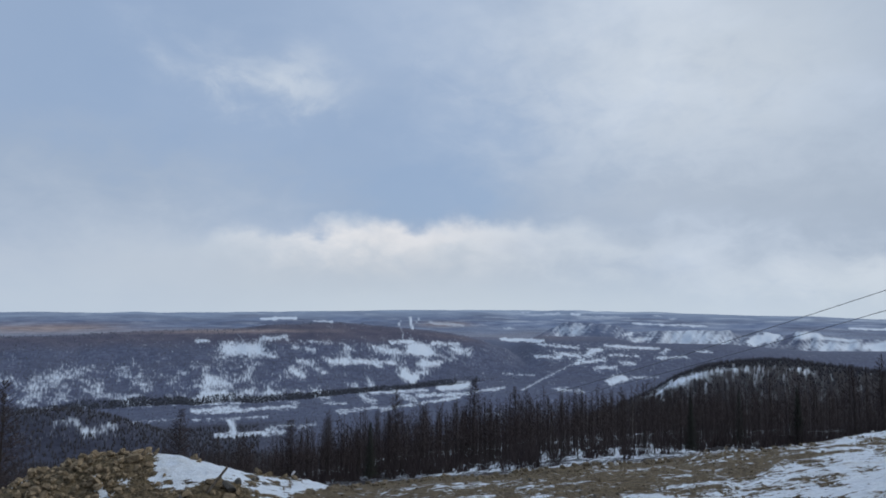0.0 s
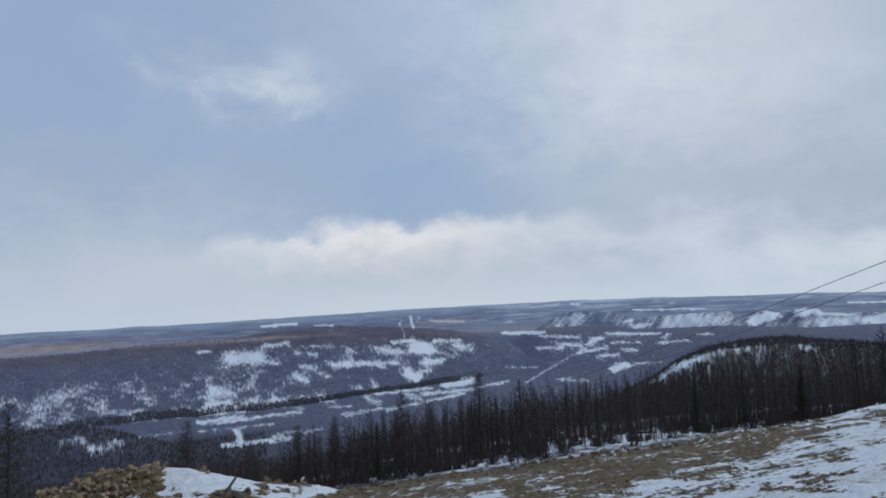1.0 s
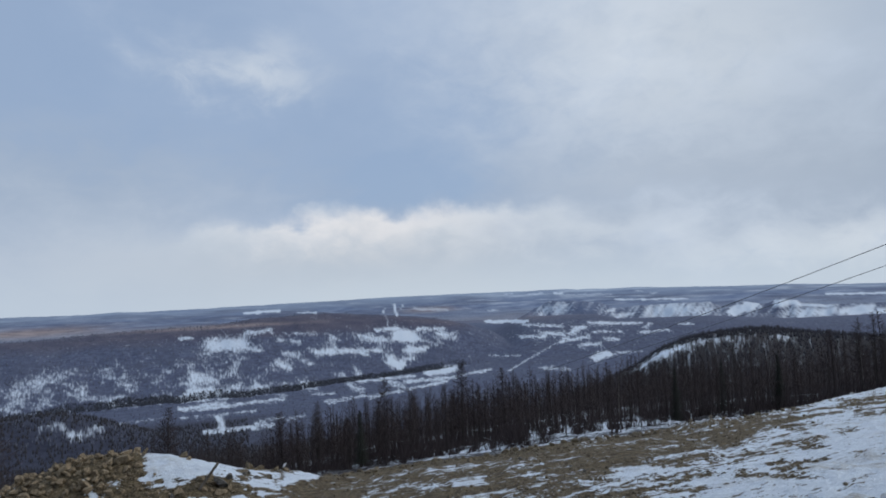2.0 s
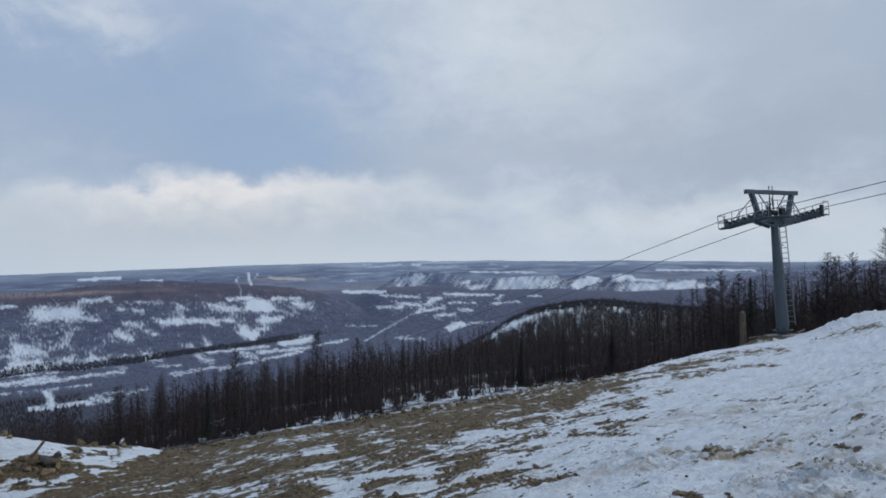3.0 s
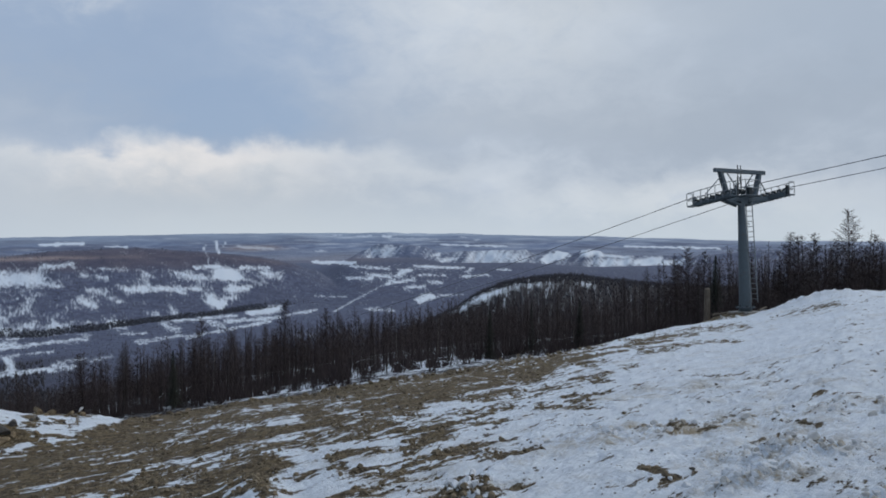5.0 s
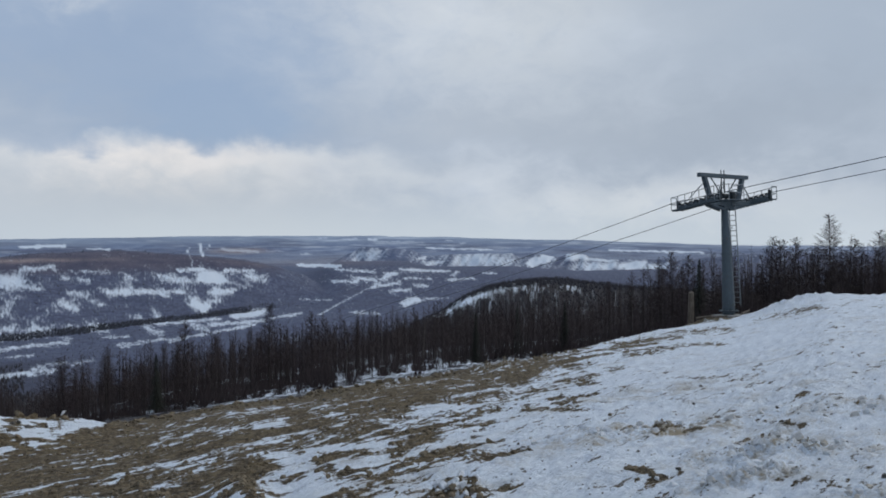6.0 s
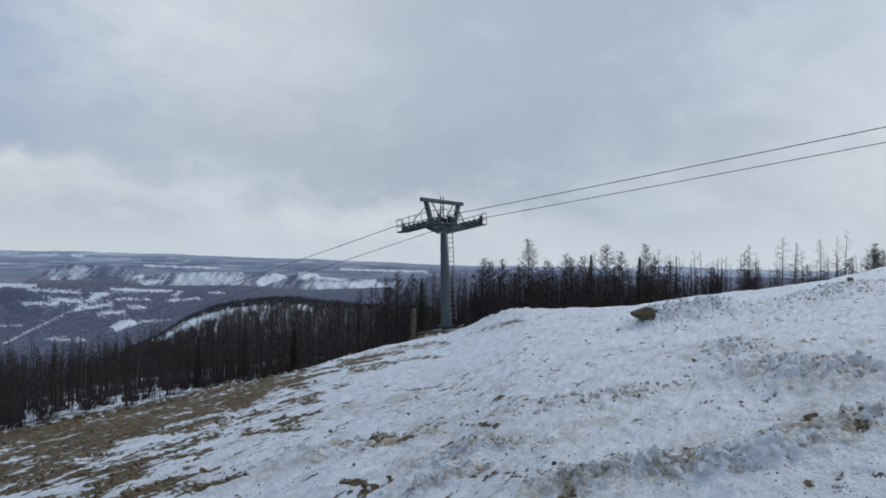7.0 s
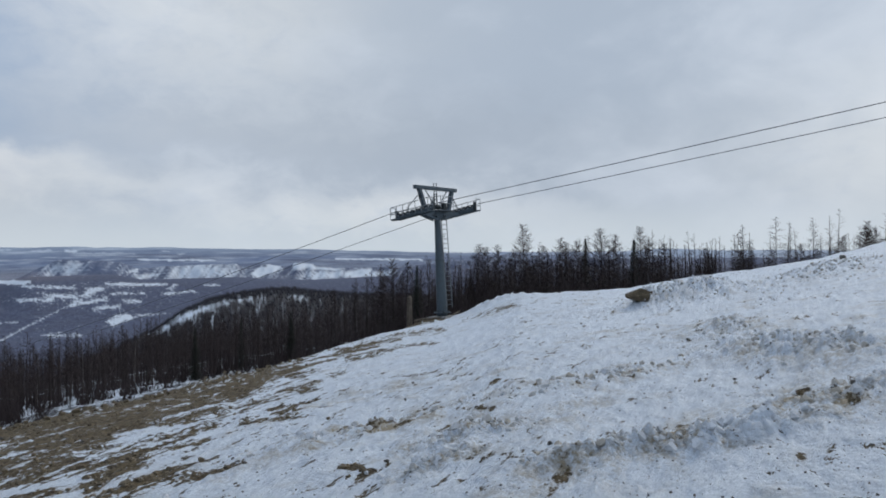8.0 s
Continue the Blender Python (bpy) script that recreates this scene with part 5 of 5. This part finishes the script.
# ---- stones ----
def stone_mesh(seed, rough=0.3, squash=0.75):
    bm = bmesh.new()
    bmesh.ops.create_icosphere(bm, subdivisions=1, radius=0.5)
    r = random.Random(seed)
    for v in bm.verts:
        v.co *= 1 + r.uniform(-rough, rough)
        v.co.z *= squash
        v.co.x *= 1.15
    for _ in range(10):  # split faces
        n = Vector((r.uniform(-1, 1), r.uniform(-1, 1), r.uniform(-1, 1))).normalized()
        bmesh.ops.bisect_plane(bm, geom=bm.verts[:] + bm.edges[:] + bm.faces[:], plane_co=n * r.uniform(0.17, 0.32), plane_no=n, clear_outer=True)
        edges = [e for e in bm.edges if e.is_boundary]
        if edges:
            bmesh.ops.contextual_create(bm, geom=edges)
    me = bpy.data.meshes.new("stone")
    bm.to_mesh(me)
    bm.free()
    return me


def with_mat(me, m):
    me = me.copy()
    me.materials.append(m)
    return me


SHAPES = [stone_mesh(i) for i in range(9)]
BROWN = [with_mat(m, M_STONE) for m in SHAPES]
GREYS = [with_mat(m, M_GREY) for m in SHAPES]


def put_stone(name, me, az, d, size, sink=0.3, parent=None):
    ob = new(name, me)
    p = spot(az, d)
    ob.matrix_basis = pose(p.x, p.y, p.z + size * (0.36 - sink), rng.uniform(-55, 55), rng.uniform(-55, 55), rng.uniform(0, 360)) @ Matrix.Diagonal((size, size * rng.uniform(0.5, 1.0), size * rng.uniform(0.45, 1.0), 1))
    ob.parent = parent
    return ob


heap = tagged(new("rubble_heap"), "heap of broken brown quarry stones on gravel", "rubble")
for i in range(290):
    b = rng.gauss(-28.5, 4.6)
    d = 17.0 + rng.gauss(-0.7, 1.15) + (b + 28) * 0.08
    if b > -21.3 or (b > -24 and d < 16.2):
        continue
    if float(snow_cover(np.array([b]), np.array([d]), np.array([spot(b, d).z]))[0]) > 0.1:
        continue
    s = rng.uniform(0.12, 0.25) if rng.random() < 0.85 else rng.uniform(0.25, 0.42)
    put_stone("stone", rng.choice(BROWN), b, d, s, 0.12, heap)
for b, d, s in ((-23.2, 17.2, 0.4), (-24.0, 16.6, 0.42), (-26.5, 17.4, 0.42), (-28.5, 17.5, 0.42), (-30.5, 17.2, 0.4)):
    put_stone("stone", rng.choice(BROWN), b, d, s, 0.16, heap)


def on_ground(az, dip):
    """Distance at which a line of sight meets the ground."""
    d = np.geomspace(3, 60, 500)
    under = EYE + d * math.tan(radians(dip)) < ground_z(np.full_like(d, az), d)
    return float(d[int(np.argmax(under))]) if under.any() else float(shoulder(az)[1])


BROWN_ONES = [(-19.9, -11.57, 0.3), (-19.5, -11.75, 0.2), (-15.0, -12.92, 0.34), (-14.1, -13.13, 0.26), (-14.5, -13.16, 0.18), (-12.9, -13.3, 0.22), (-12.1, -13.5, 0.26), (-11.5, -13.41, 0.22), (-11.1, -13.16, 0.2), (-18.6, -13.62, 0.26), (-18.0, -13.48, 0.24), (-17.7, -14.01, 0.24), (-18.9, -14.07, 0.28),
              (-17.4, -14.63, 0.28), (-16.6, -14.51, 0.24), (-18.4, -14.28, 0.18), (-17.9, -14.37, 0.18), (-19.3, -13.73, 0.17), (-16.9, -14.59, 0.16), (-20.4, -14.24, 0.26), (-20.0, -14.39, 0.22), (-16.2, -14.57, 0.14), (-15.1, -14.35, 0.18)]
GREY_ONES = [(-17.1, -14.06, 0.42), (-16.5, -13.56, 0.28), (-20.6, -15.25, 0.46), (-18.6, -15.03, 0.22), (-19.0, -15.04, 0.18), (-15.4, -13.4, 0.17), (-14.5, -13.83, 0.18), (-15.0, -13.45, 0.15), (-20.8, -14.4, 0.2), (-17.1, -15.39, 0.16), (-11.6, -15.3, 0.15), (-13.3, -13.96, 0.12), (-18.3, -15.06, 0.14)]
for b, dip, s in BROWN_ONES:
    tagged(put_stone("boulder", rng.choice(BROWN), b, on_ground(b, dip), s, 0.24), "broken brown stone lying in a snow drift", "stone", "drift stones")
for b, dip, s in GREY_ONES:
    tagged(put_stone("boulder", rng.choice(GREYS), b, on_ground(b, dip), s, 0.24), "grey broken stone half sunk in snow", "stone", "drift stones")
w_d = on_ground(-12.2, -13.45)
tagged(put_stone("stone", rng.choice(BROWN), -12.2, w_d, 0.24, 0.15), "broken brown stone lying in a snow drift", "stone", "drift stones")
tagged(put_stone("white_stone", with_mat(SHAPES[3], M_PALE), -12.2, w_d - 0.03, 0.17, -0.65), "small upright white stone on the brown stones", "stone")
bx, by = at(-18.75, 15.75)
bz = spot(-18.75, 15.75).z
plank = tagged(new("plank", None), "weathered plank sticking slantwise out of rubble", "plank")
plank.matrix_basis = pose(bx, by, bz, 0, 0, 0)
part("board", beam(fresh(), (-0.12, 0, -0.12), (0.36, 0.1, 0.52), 0.11, 0.05, 0.006), M_TIMBER, plank)

# boulder in the snow heap, and single stones on the snow
bp = spot(57.0, 23.4)
boulder = tagged(new("boulder", with_mat(stone_mesh(61, 0.22, 0.8), M_DARKSTONE)), "brown-grey boulder set in ploughed snow", "boulder")
boulder.matrix_basis = pose(bp.x, bp.y, bp.z + 0.10, 4, -6, -35) @ Matrix.Diagonal((1.15, 0.9, 0.68, 1))
tagged(put_stone("boulder", with_mat(stone_mesh(56, 0.15, 0.45), M_GREY), 71.2, 33.0, 0.7, 0.34), "flat dark boulder on the snowy rise", "boulder")
SINGLES = [(38.4, -12.1, 0.16), (37.9, -13.6, 0.11), (33.7, -17.4, 0.08), (33.3, -18.8, 0.14), (36.9, -18.5, 0.13), (43.9, -13.4, 0.10), (45.3, -13.7, 0.08), (52.3, -7.1, 0.16), (60.9, -8.1, 0.2), (72.6, -11.5, 0.12),
           (64.6, -10.8, 0.10), (67.0, -9.2, 0.13), (68.1, -12.2, 0.08), (50.8, -16.9, 0.11), (51.2, -17.6, 0.07), (11.4, -14.2, 0.2), (7.3, -13.8, 0.22), (12.5, -14.6, 0.17), (60.9, -15.2, 0.12), (57.5, -16.1, 0.1), (18.6, -20.7, 0.16), (19.4, -20.9, 0.12), (23.9, -17.6, 0.1)]
for b, dip, s in SINGLES:
    slope = float(fall(np.array(b)))
    d = EYE / max(0.02, -math.tan(radians(dip)) - slope)
    tagged(put_stone("stone", rng.choice(GREYS), b, d, s * 0.62, 0.18), "small dark stone lying on trodden snow", "stone", "stones on snow")


def scatter(name, label, count, az_range, d_range, size, shapes, mat, seed, bare, lip=False):
    """Loose stones, joined."""
    r = random.Random(seed)
    az = np.array([r.uniform(*az_range) for _ in range(count)])
    d = np.array([1 / r.uniform(1 / d_range[1], 1 / d_range[0]) for _ in range(count)])
    if lip:
        d = shoulder(az)[1] * np.array([r.uniform(0.93, 1.04) for _ in range(count)])
    z = ground_z(az, d)
    s = snow_cover(az, d, z)
    ok = (s < 0.0) if bare else (s > -0.5)
    V, F, base = [], [], 0
    packs = []
    for me in shapes:
        v = np.empty(len(me.vertices) * 3)
        me.vertices.foreach_get("co", v)
        packs.append((v.reshape(-1, 3), [tuple(p.vertices) for p in me.polygons]))
    for b, q, h in zip(az[ok], d[ok], z[ok]):
        v, f = packs[r.randrange(len(packs))]
        k = size[0] + (size[1] - size[0]) * r.random() ** 2.1
        w = r.uniform(0, 6.28)
        x, y = at(b, q)
        c, sn = math.cos(w), math.sin(w)
        V.append(np.stack([(v[:, 0] * c - v[:, 1] * sn) * k + x, (v[:, 0] * sn + v[:, 1] * c) * k + y, v[:, 2] * k * 0.8 + h + k * 0.12], 1))
        F.extend(tuple(i + base for i in t) for t in f)
        base += len(v)
    ob = new(name, mesh_of(name, np.vstack(V), F, [mat]))
    return tagged(ob, label, "stones", kind="stuff")


scatter("gravel", "brown gravel and broken stones on bare ground", 11000, (-38, 45), (5, 30), (0.025, 0.13), SHAPES[:5], M_GRAVEL, 81, True)
scatter("snow_clods", "small stones and dirt crumbs on the snow", 900, (5, 80), (4.5, 26), (0.010, 0.035), SHAPES[:4], M_GREY, 82, False)

# ---- timber by the tower ----
p = spot(37.5, 43.0)
post = tagged(new("wooden_post"), "short weathered round timber post by the lift tower", "post")
post.matrix_basis = pose(p.x, p.y, p.z - 0.1, 2, -1, 0)
part("shaft", rod(fresh(), (0, 0, -0.2), (0, 0, 2.0), 0.19, 0.16, 12), M_TIMBER, post)
part("cap", rod(fresh(), (0, 0, 2.0), (0, 0, 2.08), 0.16, 0.06, 12), M_TIMBER, post)
for b, d, yaw, ln, r in ((38.5, 42.9, -12, 1.0, 0.08), (39.6, 42.2, -35, 0.9, 0.06), (41.5, 42.6, 20, 0.8, 0.06), (38.6, 43.4, -30, 1.0, 0.07)):
    p = spot(b, d, r)
    log = tagged(new("log"), "grey weathered log lying at the tower's foot", "log", "logs")
    log.matrix_basis = pose(p.x, p.y, p.z + 0.03, 0, 0, yaw)
    part("stem", rod(fresh(), (-ln / 2, 0, 0), (ln / 2, 0, 0.12), r, r * 0.8, 10), M_TIMBER, log)


# lumps of ploughed snow along the berms
def snow_lumps():
    r = random.Random(90)
    spots_ = []
    for b, q, lx, ly, t, h in BERMS:
        if q > 40:
            continue
        c, s = math.cos(radians(t)), math.sin(radians(t))
        bx, by = at(b, q)
        for _ in range(int(60 + 100 * lx * ly)):
            u, v = r.gauss(0, 0.6) * lx, r.gauss(0, 0.42) * ly
            spots_.append((bx + u * c - v * s, by + u * s + v * c, ((0.02 + 0.10 * r.random() ** 2.2) if q < 12 else (0.015 + 0.06 * r.random() ** 2)) * (0.8 + q / 25)))
    for _ in range(200):
        b, q = r.uniform(24, 80), 1 / r.uniform(1 / 24, 1 / 5)
        x, y = at(b, q)
        spots_.append((x, y, r.uniform(0.015, 0.04)))
    V, F, base = [], [], 0
    packs = []
    for me in SHAPES[:5]:
        v = np.empty(len(me.vertices) * 3)
        me.vertices.foreach_get("co", v)
        packs.append((v.reshape(-1, 3), [tuple(p.vertices) for p in me.polygons]))
    xs, ys = np.array([p[0] for p in spots_]), np.array([p[1] for p in spots_])
    zs = ground_z(np.degrees(np.arctan2(xs, ys)), np.hypot(xs, ys))
    for (x, y, k), z in zip(spots_, zs):
        v, f = packs[r.randrange(len(packs))]
        w = r.uniform(0, 6.28)
        c, s = math.cos(w), math.sin(w)
        V.append(np.stack([(v[:, 0] * c - v[:, 1] * s) * k * 1.1 + x, (v[:, 0] * s + v[:, 1] * c) * k * 1.1 + y, v[:, 2] * k * 1.1 + z + k * 0.02], 1))
        F.extend(tuple(i + base for i in t) for t in f)
        base += len(v)
    return tagged(new("snow_lumps", mesh_of("snow_lumps", np.vstack(V), F, [M_SNOW])), "broken lumps of dirty ploughed snow", "snow", kind="stuff")


snow_lumps()
scatter("rubble", "small broken stones filling the heap", 1500, (-38, -20), (14.2, 19), (0.05, 0.17), SHAPES[:6], M_STONE, 83, True)
scatter("edge_stones", "brown stones along the edge of the bare ground", 420, (-9, 34), (20, 30), (0.06, 0.30), SHAPES[:6], M_GRAVEL, 84, True, True)
scatter("edge_snow", "chunks of old snow along the slope's edge", 60, (8, 36), (20, 30), (0.06, 0.28), SHAPES[:6], M_SNOW, 85, False, True)


# brown crumbs broken out with the ploughed snow
def crumbs():
    r = random.Random(95)
    V, F, base = [], [], 0
    packs = []
    for me in SHAPES[:5]:
        v = np.empty(len(me.vertices) * 3)
        me.vertices.foreach_get("co", v)
        packs.append((v.reshape(-1, 3), [tuple(p.vertices) for p in me.polygons]))
    places = []
    for b, q, lx, ly, t, h in BERMS:
        if q > 20:
            continue
        c, s = math.cos(radians(t)), math.sin(radians(t))
        bx, by = at(b, q)
        for _ in range(int(10 + 22 * lx)):
            u, v = r.gauss(0, 0.65) * lx, r.gauss(-0.2, 0.55) * ly
            places.append((bx + u * c - v * s, by + u * s + v * c, (0.008 + 0.028 * r.random() ** 3) * (0.8 + q / 20)))
    for a0, e0, a1, e1, half, _ in BANKS + RUTS:
        for _ in range(22):
            t = r.random()
            b, e = a0 + (a1 - a0) * t, e0 + (e1 - e0) * t + r.gauss(0, half * 0.5)
            q = on_ground(b, e)
            places.append((*at(b, q), (0.012 + 0.04 * r.random() ** 2) * (0.5 + q / 24)))
    xs, ys = np.array([p[0] for p in places]), np.array([p[1] for p in places])
    zs = ground_z(np.degrees(np.arctan2(xs, ys)), np.hypot(xs, ys))
    for (x, y, k), z in zip(places, zs):
        v, f = packs[r.randrange(len(packs))]
        w = r.uniform(0, 6.28)
        c, s = math.cos(w), math.sin(w)
        V.append(np.stack([(v[:, 0] * c - v[:, 1] * s) * k + x, (v[:, 0] * s + v[:, 1] * c) * k + y, v[:, 2] * k + z + k * 0.1], 1))
        F.extend(tuple(i + base for i in t) for t in f)
        base += len(v)
    return tagged(new("soil_crumbs", mesh_of("soil_crumbs", np.vstack(V), F, [M_GRAVEL])), "dark brown soil crumbs in dirty ploughed snow", "soil", kind="stuff")


crumbs()
